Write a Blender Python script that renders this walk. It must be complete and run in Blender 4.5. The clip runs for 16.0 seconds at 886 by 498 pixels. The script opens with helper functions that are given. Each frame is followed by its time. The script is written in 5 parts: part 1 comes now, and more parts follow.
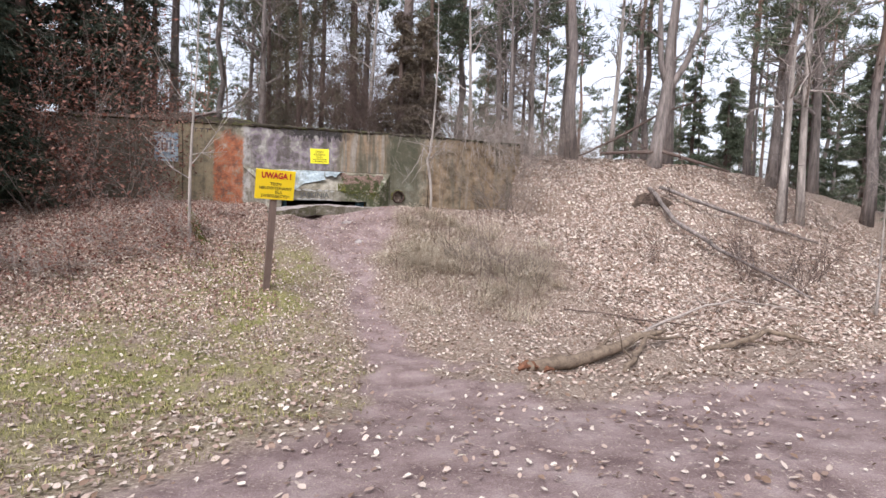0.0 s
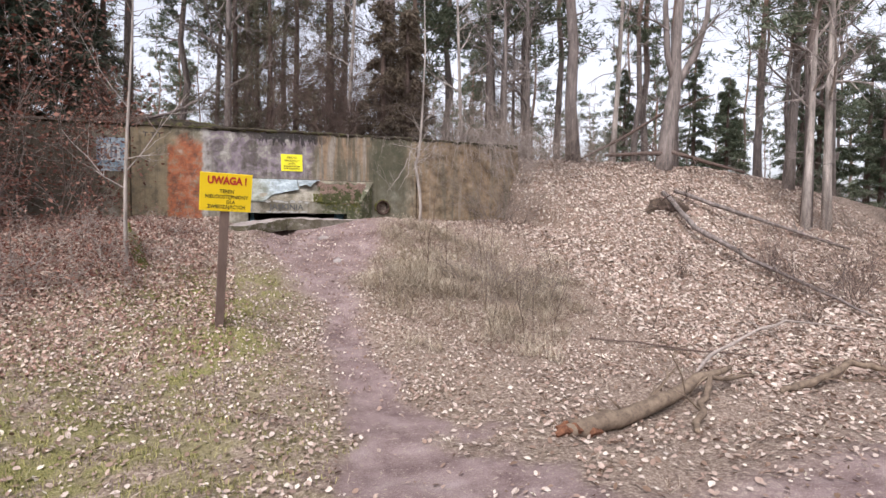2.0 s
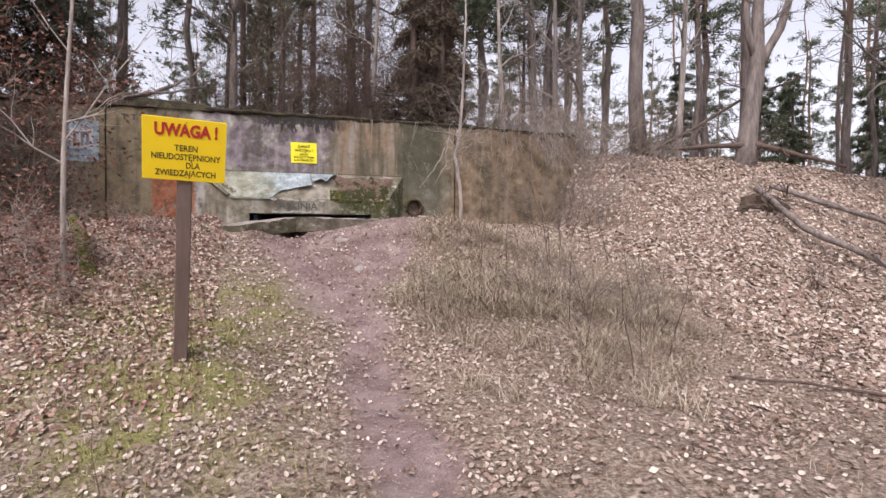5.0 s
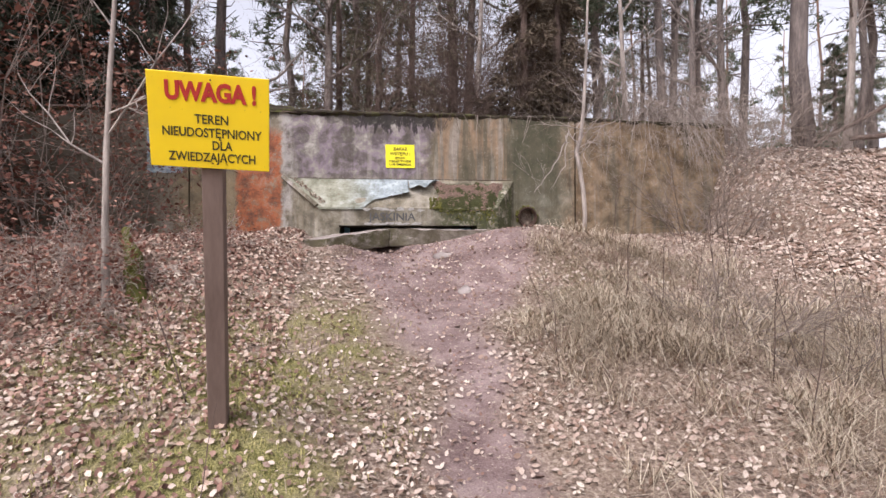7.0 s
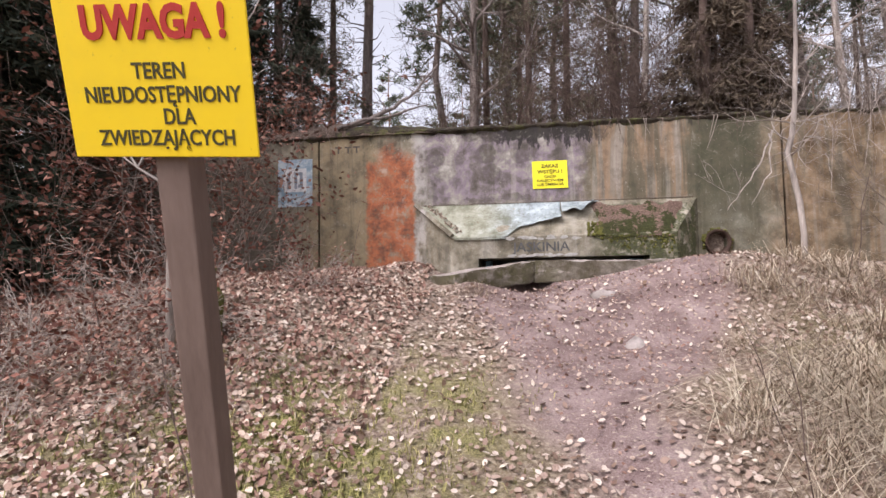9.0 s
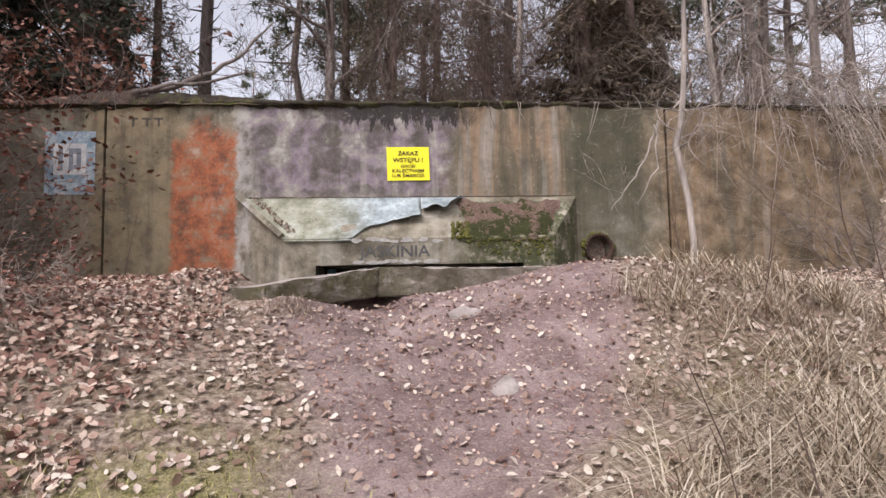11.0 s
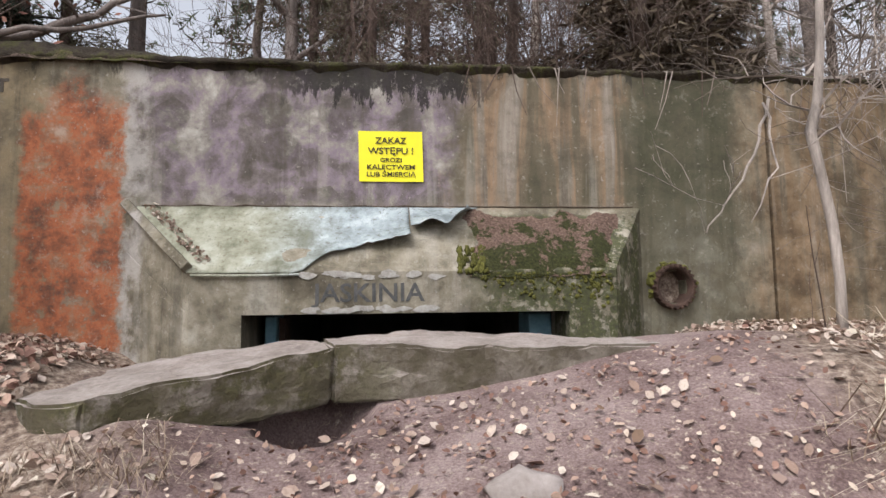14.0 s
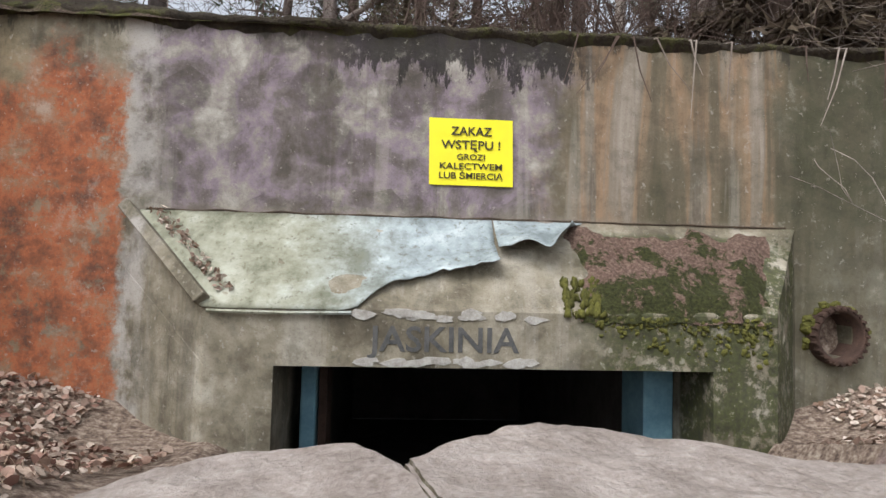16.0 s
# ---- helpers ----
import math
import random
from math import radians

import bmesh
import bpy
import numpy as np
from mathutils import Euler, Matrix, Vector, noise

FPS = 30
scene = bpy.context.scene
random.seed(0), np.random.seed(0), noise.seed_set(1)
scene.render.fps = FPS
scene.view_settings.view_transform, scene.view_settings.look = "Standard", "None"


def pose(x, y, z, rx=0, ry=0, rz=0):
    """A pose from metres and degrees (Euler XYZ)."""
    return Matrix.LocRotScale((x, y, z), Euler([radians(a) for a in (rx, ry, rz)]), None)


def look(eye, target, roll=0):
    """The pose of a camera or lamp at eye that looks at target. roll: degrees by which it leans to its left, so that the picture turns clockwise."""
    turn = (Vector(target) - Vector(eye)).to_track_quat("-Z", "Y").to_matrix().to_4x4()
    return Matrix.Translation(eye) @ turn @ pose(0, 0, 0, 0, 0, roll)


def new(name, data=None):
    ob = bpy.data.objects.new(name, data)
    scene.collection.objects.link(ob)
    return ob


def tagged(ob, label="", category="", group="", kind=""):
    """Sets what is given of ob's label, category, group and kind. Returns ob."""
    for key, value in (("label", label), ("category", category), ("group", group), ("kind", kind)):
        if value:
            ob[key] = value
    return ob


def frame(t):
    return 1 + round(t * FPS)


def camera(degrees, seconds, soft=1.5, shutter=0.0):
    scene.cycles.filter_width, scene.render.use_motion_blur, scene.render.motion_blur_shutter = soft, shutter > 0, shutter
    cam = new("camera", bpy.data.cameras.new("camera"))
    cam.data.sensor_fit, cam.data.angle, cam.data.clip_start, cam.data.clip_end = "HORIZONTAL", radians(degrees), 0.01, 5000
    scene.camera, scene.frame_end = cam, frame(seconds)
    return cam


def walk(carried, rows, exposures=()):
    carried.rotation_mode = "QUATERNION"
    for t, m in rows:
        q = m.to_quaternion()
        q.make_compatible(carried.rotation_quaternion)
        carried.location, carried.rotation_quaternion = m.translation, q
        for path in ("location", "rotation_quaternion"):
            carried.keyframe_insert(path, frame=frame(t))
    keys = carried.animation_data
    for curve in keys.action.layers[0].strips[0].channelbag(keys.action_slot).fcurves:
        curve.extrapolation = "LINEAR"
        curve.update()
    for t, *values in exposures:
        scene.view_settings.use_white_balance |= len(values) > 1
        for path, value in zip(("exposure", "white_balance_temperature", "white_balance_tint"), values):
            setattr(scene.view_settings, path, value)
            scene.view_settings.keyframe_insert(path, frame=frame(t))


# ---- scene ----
cam = camera(73.7, 16.0)
PATH = [
    (0, (-1.869, -17.564, 1.375), (-1.251, -15.669, 1.21), 2.0),
    (0.5, (-1.817, -17.081, 1.384), (-1.161, -15.198, 1.224), 2.7),
    (1, (-1.663, -16.51, 1.423), (-0.999, -14.629, 1.272), 1.5),
    (1.5, (-1.581, -15.962, 1.369), (-0.929, -14.076, 1.241), 0.8),
    (2, (-1.418, -15.474, 1.309), (-0.748, -13.593, 1.186), 0.8),
    (2.5, (-1.277, -15.015, 1.224), (-0.611, -13.132, 1.118), 0.8),
    (3, (-1.138, -14.527, 1.15), (-0.463, -12.646, 1.065), 1.0),
    (5.5, (-0.871, -12.153, 0.845), (-0.312, -10.233, 0.794), 0.3),
    (6, (-0.777, -11.715, 0.854), (-0.294, -9.774, 0.802), 0.2),
    (6.5, (-0.751, -11.226, 0.818), (-0.398, -9.257, 0.804), -0.1),
    (7, (-0.664, -10.733, 0.829), (-0.397, -8.75, 0.829), -0.2),
    (7.5, (-0.565, -10.26, 0.843), (-0.595, -8.261, 0.885), -0.8),
    (8, (-0.583, -9.827, 0.826), (-0.792, -7.84, 0.911), -1.5),
    (8.5, (-0.476, -9.448, 0.82), (-0.746, -7.469, 0.923), -1.3),
    (9, (-0.348, -9.029, 0.851), (-0.634, -7.053, 0.976), -0.9),
    (9.5, (-0.315, -8.608, 0.832), (-0.447, -6.617, 0.97), -0.6),
    (10, (-0.185, -8.17, 0.821), (-0.191, -6.176, 0.973), -0.2),
    (12.5, (0.037, -5.865, 1.072), (0.246, -3.882, 1.229), -2.4),
    (13, (0.089, -5.445, 1.147), (0.301, -3.463, 1.306), -2.1),
    (13.5, (0.061, -5.134, 1.22), (0.258, -3.15, 1.382), -1.9),
    (14, (-0.054, -4.802, 1.327), (0.143, -2.82, 1.501), -0.7),
    (14.5, (-0.092, -4.471, 1.433), (0.11, -2.487, 1.591), 0.5),
    (15, (-0.15, -4.181, 1.64), (0.05, -2.195, 1.778), 0.7),
    (15.5, (-0.282, -3.928, 1.73), (-0.075, -1.942, 1.844), 1.0),
    (16, (-0.398, -3.646, 1.714), (-0.267, -1.653, 1.818), 1.4),
]
walk(cam, [(t, look(eye, target, roll)) for t, eye, target, roll in PATH],
     [(0, 0.90, 6000, 15), (3, 0.74, 6250, 18), (5.5, 0.64, 6300, 20), (8, 0.95, 6300, 20), (10, 0.82, 6300, 19), (13, 0.68, 6300, 15), (16, 0.68, 6200, 10)])

# ---- world and sun ----
world = bpy.data.worlds.new("overcast_sky")
scene.world = world
world.use_nodes = True
wn = world.node_tree
sky = wn.nodes.new("ShaderNodeTexSky")
sky.sky_type = "NISHITA"
sky.sun_disc = False
sky.sun_elevation, sky.sun_rotation = radians(50), radians(218)
sky.air_density, sky.dust_density = 1.0, 3.0
soften = wn.nodes.new("ShaderNodeHueSaturation")
soften.inputs["Saturation"].default_value = 0.22
wn.links.new(sky.outputs[0], soften.inputs["Color"])
wn.links.new(soften.outputs[0], wn.nodes["Background"].inputs[0])
wn.nodes["Background"].inputs[1].default_value = 0.15
sun_data = bpy.data.lights.new("sun", "SUN")
sun_data.energy, sun_data.angle, sun_data.color = 1.5, radians(40), (1.0, 0.97, 0.94)
sun = new("sun", sun_data)
sun.matrix_world = look((-11.9, -15.2, 23.0), (0, 0, 0))

# ---- geometry helpers ----
RNG = np.random.default_rng(7)


class Build:
    """Collects vertices and faces for one mesh."""

    def __init__(self):
        self.v, self.f = [], []

    def add(self, verts, faces):
        n = len(self.v)
        self.v.extend(tuple(map(float, p)) for p in verts)
        self.f.extend(tuple(i + n for i in face) for face in faces)

    def box(self, x0, x1, y0, y1, z0, z1):
        self.add([(x0, y0, z0), (x1, y0, z0), (x1, y1, z0), (x0, y1, z0), (x0, y0, z1), (x1, y0, z1), (x1, y1, z1), (x0, y1, z1)],
                 [(3, 2, 1, 0), (4, 5, 6, 7), (0, 1, 5, 4), (1, 2, 6, 5), (2, 3, 7, 6), (3, 0, 4, 7)])

    def tube(self, points, radii, sides=6, cap=True):
        pts = [Vector(p) for p in points]
        rings = []
        side = None
        for i, p in enumerate(pts):
            d = (pts[min(i + 1, len(pts) - 1)] - pts[max(i - 1, 0)]).normalized()
            if side is None:
                side = d.cross(Vector((0.31, 0.83, 0.45))).normalized()
            side = (side - d * side.dot(d)).normalized()
            up = d.cross(side)
            r = radii[i]
            rings.append([p + r * (math.cos(a) * side + math.sin(a) * up) for a in (2 * math.pi * k / sides for k in range(sides))])
        faces = []
        for i in range(len(pts) - 1):
            for k in range(sides):
                a, b = i * sides + k, i * sides + (k + 1) % sides
                faces.append((a, b, b + sides, a + sides))
        if cap:
            faces.append(tuple(range(sides))[::-1])
            faces.append(tuple(range((len(pts) - 1) * sides, len(pts) * sides)))
        self.add([p for ring in rings for p in ring], faces)

    def mesh(self, name, material, smooth=False):
        me = bpy.data.meshes.new(name)
        me.from_pydata(self.v, [], self.f)
        me.materials.append(material)
        if smooth:
            me.polygons.foreach_set("use_smooth", [True] * len(me.polygons))
        me.update()
        return me


def fast_mesh(name, verts, quads, material):
    """A mesh from arrays of vertices and four- or three-sided faces."""
    me = bpy.data.meshes.new(name)
    verts, quads = np.asarray(verts, np.float32), np.asarray(quads, np.int32)
    n, k = quads.shape
    me.vertices.add(len(verts))
    me.vertices.foreach_set("co", verts.ravel())
    me.loops.add(n * k)
    me.loops.foreach_set("vertex_index", quads.ravel())
    me.polygons.add(n)
    me.polygons.foreach_set("loop_start", np.arange(0, n * k, k, dtype=np.int32))
    me.update(calc_edges=True)
    me.validate()
    me.materials.append(material)
    return me


def part(name, build, material, parent, label="", smooth=False):
    ob = new(name, build.mesh(name, material, smooth))
    ob.parent = parent
    if label:
        ob["label"] = label
    return ob


def bevelled(build, width, segments=2):
    bm = bmesh.new()
    me = bpy.data.meshes.new("tmp")
    me.from_pydata(build.v, [], build.f)
    bm.from_mesh(me)
    bpy.data.meshes.remove(me)
    bmesh.ops.recalc_face_normals(bm, faces=bm.faces)
    bmesh.ops.bevel(bm, geom=bm.edges[:], offset=width, segments=segments, profile=0.6, affect="EDGES")
    out = Build()
    bm.verts.ensure_lookup_table()
    out.v = [tuple(v.co) for v in bm.verts]
    out.f = [tuple(v.index for v in f.verts) for f in bm.faces]
    bm.free()
    return out


def roughened(build, cuts, amount, scale, keep=lambda v: True):
    """Splits the faces and pushes the points about, for worn and broken surfaces."""
    bm = bmesh.new()
    me = bpy.data.meshes.new("tmp")
    me.from_pydata(build.v, [], build.f)
    bm.from_mesh(me)
    bpy.data.meshes.remove(me)
    bmesh.ops.recalc_face_normals(bm, faces=bm.faces)
    bmesh.ops.subdivide_edges(bm, edges=bm.edges[:], cuts=cuts, use_grid_fill=True)
    for v in bm.verts:
        if keep(v.co):
            v.co += amount * noise.noise_vector(v.co * scale) + 0.4 * amount * noise.noise_vector(v.co * scale * 3.1)
    out = Build()
    bm.verts.index_update()
    out.v = [tuple(v.co) for v in bm.verts]
    out.f = [tuple(v.index for v in f.verts) for f in bm.faces]
    bm.free()
    return out


def lettering(name, text, size, material, m, parent, thick=0.0015, width=None, heavy=0.014):
    """Raised letters as a mesh, middle at the pose m, facing its z."""
    font = bpy.data.curves.new(name, "FONT")
    font.body, font.size, font.extrude = text, size, thick
    font.align_x, font.align_y = "CENTER", "CENTER"
    font.resolution_u = 3
    font.offset = heavy * size
    holder = bpy.data.objects.new(name, font)
    scene.collection.objects.link(holder)
    bpy.context.view_layer.update()
    me = bpy.data.meshes.new_from_object(holder.evaluated_get(bpy.context.evaluated_depsgraph_get()))
    bpy.data.objects.remove(holder)
    if width:
        co = np.empty(len(me.vertices) * 3)
        me.vertices.foreach_get("co", co)
        co = co.reshape(-1, 3)
        co[:, 0] *= width / max(1e-6, np.ptp(co[:, 0]))
        me.vertices.foreach_set("co", co.ravel())
    me.materials.clear()
    me.materials.append(material)
    ob = new(name, me)
    ob.parent = parent
    ob.matrix_basis = m
    return ob


# ---- materials ----
class Nodes:
    def __init__(self, name):
        self.mat = bpy.data.materials.new(name)
        self.mat.use_nodes = True
        self.t = self.mat.node_tree
        self.bsdf = self.t.nodes["Principled BSDF"]
        self.pos = self.n("ShaderNodeNewGeometry").outputs["Position"]
        self.obj = self.n("ShaderNodeTexCoord").outputs["Object"]

    def n(self, kind):
        return self.t.nodes.new(kind)

    def put(self, socket, value):
        if isinstance(value, (int, float)):
            socket.default_value = value
        elif isinstance(value, tuple):
            socket.default_value = (*value, 1.0) if len(value) == 3 and socket.type == "RGBA" else value
        else:
            self.t.links.new(value, socket)

    def noise(self, scale, detail=4.0, rough=0.6, coords=None, distort=0.0, stretch=None):
        nd = self.n("ShaderNodeTexNoise")
        src = coords if coords is not None else self.pos
        if stretch:
            mp = self.n("ShaderNodeMapping")
            mp.inputs["Scale"].default_value = stretch
            self.put(mp.inputs["Vector"], src)
            src = mp.outputs[0]
        self.put(nd.inputs["Vector"], src)
        nd.inputs["Scale"].default_value, nd.inputs["Detail"].default_value = scale, detail
        nd.inputs["Roughness"].default_value, nd.inputs["Distortion"].default_value = rough, distort
        return nd.outputs["Fac"]

    def math(self, op, a, b=0.0, c=None):
        nd = self.n("ShaderNodeMath")
        nd.operation = op
        self.put(nd.inputs[0], a)
        self.put(nd.inputs[1], b)
        if c is not None:
            self.put(nd.inputs[2], c)
        return nd.outputs[0]

    def step(self, value, lo, hi, a=0.0, b=1.0):
        nd = self.n("ShaderNodeMapRange")
        nd.interpolation_type = "SMOOTHSTEP"
        for key, x in zip(("Value", "From Min", "From Max", "To Min", "To Max"), (value, lo, hi, a, b)):
            self.put(nd.inputs[key], x)
        return nd.outputs[0]

    def mix(self, fac, a, b, blend="MIX"):
        nd = self.n("ShaderNodeMix")
        nd.data_type, nd.blend_type = "RGBA", blend
        self.put(nd.inputs[0], fac)
        self.put(nd.inputs[6], a)
        self.put(nd.inputs[7], b)
        return nd.outputs[2]

    def ramp(self, fac, stops):
        nd = self.n("ShaderNodeValToRGB")
        self.put(nd.inputs[0], fac)
        el = nd.color_ramp.elements
        while len(el) < len(stops):
            el.new(0.5)
        for e, (p, c) in zip(el, stops):
            e.position, e.color = p, (*c, 1.0)
        return nd.outputs[0]

    def axes(self, src=None):
        nd = self.n("ShaderNodeSeparateXYZ")
        self.put(nd.inputs[0], src if src is not None else self.pos)
        return nd.outputs

    def island(self):
        return self.n("ShaderNodeNewGeometry").outputs["Random Per Island"]

    def attr(self, name):
        nd = self.n("ShaderNodeAttribute")
        nd.attribute_name = name
        return nd.outputs["Fac"]

    def end(self, colour, rough=0.9, metal=0.0, bump=None, strength=0.4, distance=0.02, through_light=0.0):
        self.put(self.bsdf.inputs["Base Color"], colour)
        self.put(self.bsdf.inputs["Roughness"], rough)
        self.put(self.bsdf.inputs["Metallic"], metal)
        self.bsdf.inputs["Specular IOR Level"].default_value = 0.3
        if bump is not None:
            nd = self.n("ShaderNodeBump")
            nd.inputs["Strength"].default_value, nd.inputs["Distance"].default_value = strength, distance
            self.put(nd.inputs["Height"], bump)
            self.put(self.bsdf.inputs["Normal"], nd.outputs[0])
        return self.mat


def simple(name, a, b, scale, rough=0.85, bump=0.4, stretch=None, detail=6.0, metal=0.0, use_object=False):
    m = Nodes(name)
    src = m.obj if use_object else m.pos
    f = m.noise(scale, detail, 0.65, src, stretch=stretch)
    g = m.noise(scale * 7, 3, 0.6, src, stretch=stretch)
    col = m.ramp(m.math("ADD", m.math("MULTIPLY", f, 0.7), m.math("MULTIPLY", g, 0.3)), [(0.32, a), (0.68, b)])
    return m.end(col, rough, metal, m.math("ADD", f, m.math("MULTIPLY", g, 0.5)), bump, 0.01)


def leafy(name, stops, rough=0.8):
    m = Nodes(name)
    col = m.ramp(m.island(), stops)
    col = m.mix(m.step(m.noise(60, 3, 0.6), 0.45, 0.7, 0.0, 0.35), col, (0.12, 0.08, 0.05))
    return m.end(col, rough)


def concrete(name):
    """Weathered bunker concrete with old paint, run-off streaks and algae, laid out in metres along the wall."""
    m = Nodes(name)
    x, y, z = m.axes()
    mid = m.noise(3.1, 8, 0.64, distort=0.1)
    fine = m.noise(22, 6, 0.7)
    grit = m.noise(120, 3, 0.6)
    streak = m.noise(1.9, 6, 0.62, stretch=(2.6, 1.0, 0.13), distort=0.35)
    wob = m.math("MULTIPLY_ADD", m.math("SUBTRACT", m.noise(2.4, 5, 0.7), 0.5), 0.8, x)
    edge = m.math("MULTIPLY_ADD", m.math("SUBTRACT", m.noise(7, 6, 0.75), 0.5), 0.28, x)
    flat = m.n("ShaderNodeCombineXYZ")
    m.put(flat.inputs[0], x)
    m.put(flat.inputs[1], z)

    def band(src, a, b, soft):
        return m.math("MULTIPLY", m.step(src, a - soft, a + soft), m.step(src, b - soft, b + soft, 1.0, 0.0))

    col = m.ramp(mid, [(0.34, (0.10, 0.085, 0.058)), (0.45, (0.185, 0.16, 0.112)), (0.55, (0.265, 0.235, 0.175)), (0.68, (0.40, 0.365, 0.295))])
    # mauve wash over pale grey, with round dark blotches
    mauve = m.math("MULTIPLY", band(wob, -2.0, 0.62, 0.12), m.step(z, 2.0, 2.2))
    tone = m.ramp(m.noise(2.3, 9, 0.68, distort=0.25), [(0.36, (0.085, 0.072, 0.062)), (0.44, (0.155, 0.130, 0.125)), (0.50, (0.225, 0.176, 0.212)), (0.55, (0.27, 0.245, 0.215)), (0.64, (0.45, 0.42, 0.37))])
    col = m.mix(m.math("MULTIPLY", mauve, 0.92), col, tone)
    spots = m.n("ShaderNodeTexVoronoi")
    spots.voronoi_dimensions = "2D"
    spots.inputs["Scale"].default_value = 2.7
    m.put(spots.inputs["Vector"], flat.outputs[0])
    ring = m.math("MULTIPLY_ADD", m.math("SUBTRACT", m.noise(8, 5, 0.7), 0.5), 0.30, spots.outputs["Distance"])
    blot = m.math("MULTIPLY", m.step(ring, 0.48, 0.38), m.math("MULTIPLY", band(wob, -1.95, 0.25, 0.2), m.math("MULTIPLY", m.step(z, 2.1, 2.25), m.step(spots.outputs["Color"], 0.42, 0.46))))
    col = m.mix(m.math("MULTIPLY", blot, m.step(fine, 0.35, 0.6, 0.85, 0.55)), col, (0.085, 0.072, 0.062))
    # ochre, orange and olive run-off in upright bands
    ochre = m.math("MULTIPLY", band(wob, 0.5, 2.05, 0.15), m.step(z, 2.05, 2.15))
    stripe = m.noise(1.0, 4, 0.55, stretch=(4.6, 0.2, 0.5), distort=0.5)
    tone = m.ramp(stripe, [(0.34, (0.075, 0.066, 0.038)), (0.45, (0.15, 0.12, 0.078)), (0.54, (0.265, 0.175, 0.105)), (0.60, (0.215, 0.178, 0.135)), (0.70, (0.33, 0.285, 0.235))])
    col = m.mix(m.math("MULTIPLY", ochre, m.step(mid, 0.35, 0.6, 0.75, 0.97)), col, tone)
    rusty = m.math("MULTIPLY", band(wob, 3.1, 6.8, 0.3), m.step(streak, 0.38, 0.54, 0.5, 1.0))
    col = m.mix(m.math("MULTIPLY", rusty, 0.82), col, m.ramp(mid, [(0.36, (0.11, 0.07, 0.036)), (0.55, (0.235, 0.153, 0.082)), (0.7, (0.34, 0.23, 0.135))]))
    sandy = m.math("MULTIPLY", band(wob, -3.9, -2.6, 0.2), m.step(mid, 0.35, 0.55, 0.3, 0.8))
    col = m.mix(sandy, col, (0.235, 0.175, 0.095))
    # upright streaks and damp stains
    col = m.mix(m.step(streak, 0.56, 0.66, 0.0, 0.35), col, (0.36, 0.33, 0.28))
    col = m.mix(m.step(streak, 0.36, 0.46, 0.45, 0.0), col, (0.075, 0.065, 0.045))
    col = m.mix(m.step(m.noise(1.3, 7, 0.7), 0.50, 0.36, 0.0, 0.55), col, (0.075, 0.07, 0.045))
    pale = m.math("MULTIPLY", band(edge, -2.10, -1.90, 0.05), m.step(mid, 0.4, 0.55))
    col = m.mix(m.math("MULTIPLY", pale, 0.7), col, (0.42, 0.39, 0.36))
    # red oxide paint, flaking, on the face of the wall only
    face = m.step(y, -0.04, -0.02)
    arch = m.math("MULTIPLY_ADD", m.math("SUBTRACT", m.noise(3.0, 5, 0.7), 0.5), 0.8, m.math("MULTIPLY_ADD", m.math("ABSOLUTE", m.math("ADD", x, 2.45)), 0.45, z))
    red = m.math("MULTIPLY", m.math("MULTIPLY", band(edge, -2.86, -2.10, 0.03), m.step(arch, 3.16, 2.94)), face)
    red = m.math("MULTIPLY", red, m.step(m.noise(4.2, 9, 0.78), 0.37, 0.46, 0.15, 1.0))
    tone = m.ramp(m.noise(3.2, 9, 0.72), [(0.38, (0.13, 0.055, 0.035)), (0.45, (0.25, 0.085, 0.04)), (0.51, (0.38, 0.12, 0.05)), (0.57, (0.30, 0.14, 0.075)), (0.66, (0.40, 0.29, 0.22))])
    col = m.mix(m.math("MULTIPLY", red, m.step(fine, 0.33, 0.46, 0.35, 0.97)), col, tone)
    # green algae and moss; the upright band also has shrub shade in its colour
    green = m.math("MULTIPLY", band(wob, 2.0, 3.05, 0.2), m.step(mid, 0.3, 0.6, 0.5, 1.0))
    col = m.mix(m.math("MULTIPLY", green, m.step(z, 1.4, 2.4, 0.55, 0.92)), col, (0.045, 0.046, 0.022))
    damp = m.math("MULTIPLY", m.step(y, -0.03, -0.08), m.math("MULTIPLY", m.step(wob, 0.45, 0.9), m.step(m.noise(6.5, 8, 0.74), 0.41, 0.49)))
    col = m.mix(m.math("MULTIPLY", damp, 0.92), col, m.ramp(fine, [(0.35, (0.025, 0.027, 0.012)), (0.7, (0.085, 0.095, 0.03))]))
    # black run-off below the cap
    run = m.math("MULTIPLY_ADD", m.math("SUBTRACT", m.noise(5, 7, 0.72, stretch=(1.6, 1, 0.45)), 0.5), 1.3, z)
    black = m.math("MULTIPLY", m.step(run, 2.98, 3.06), band(wob, -0.9, 0.75, 0.25))
    col = m.mix(m.math("MULTIPLY", black, 0.92), col, (0.018, 0.015, 0.013))
    col = m.mix(m.step(run, 3.22, 3.36, 0.0, 0.8), col, (0.04, 0.035, 0.025))
    # west end of the wall mixed towards dark brown
    west_dark = m.math("MULTIPLY", m.step(wob, -3.8, -4.8), m.step(mid, 0.25, 0.7, 0.5, 0.95))
    col = m.mix(west_dark, col, (0.062, 0.046, 0.032))
    # plaster specks, pocks and pale lime spots
    mottle = m.noise(4.6, 11, 0.76, distort=0.15)
    col = m.mix(m.step(mottle, 0.52, 0.40, 0.0, 0.45), col, m.mix(0.65, col, (0.035, 0.03, 0.022)))
    col = m.mix(m.step(mottle, 0.55, 0.66, 0.0, 0.45), col, m.mix(0.5, col, (0.50, 0.46, 0.39)))
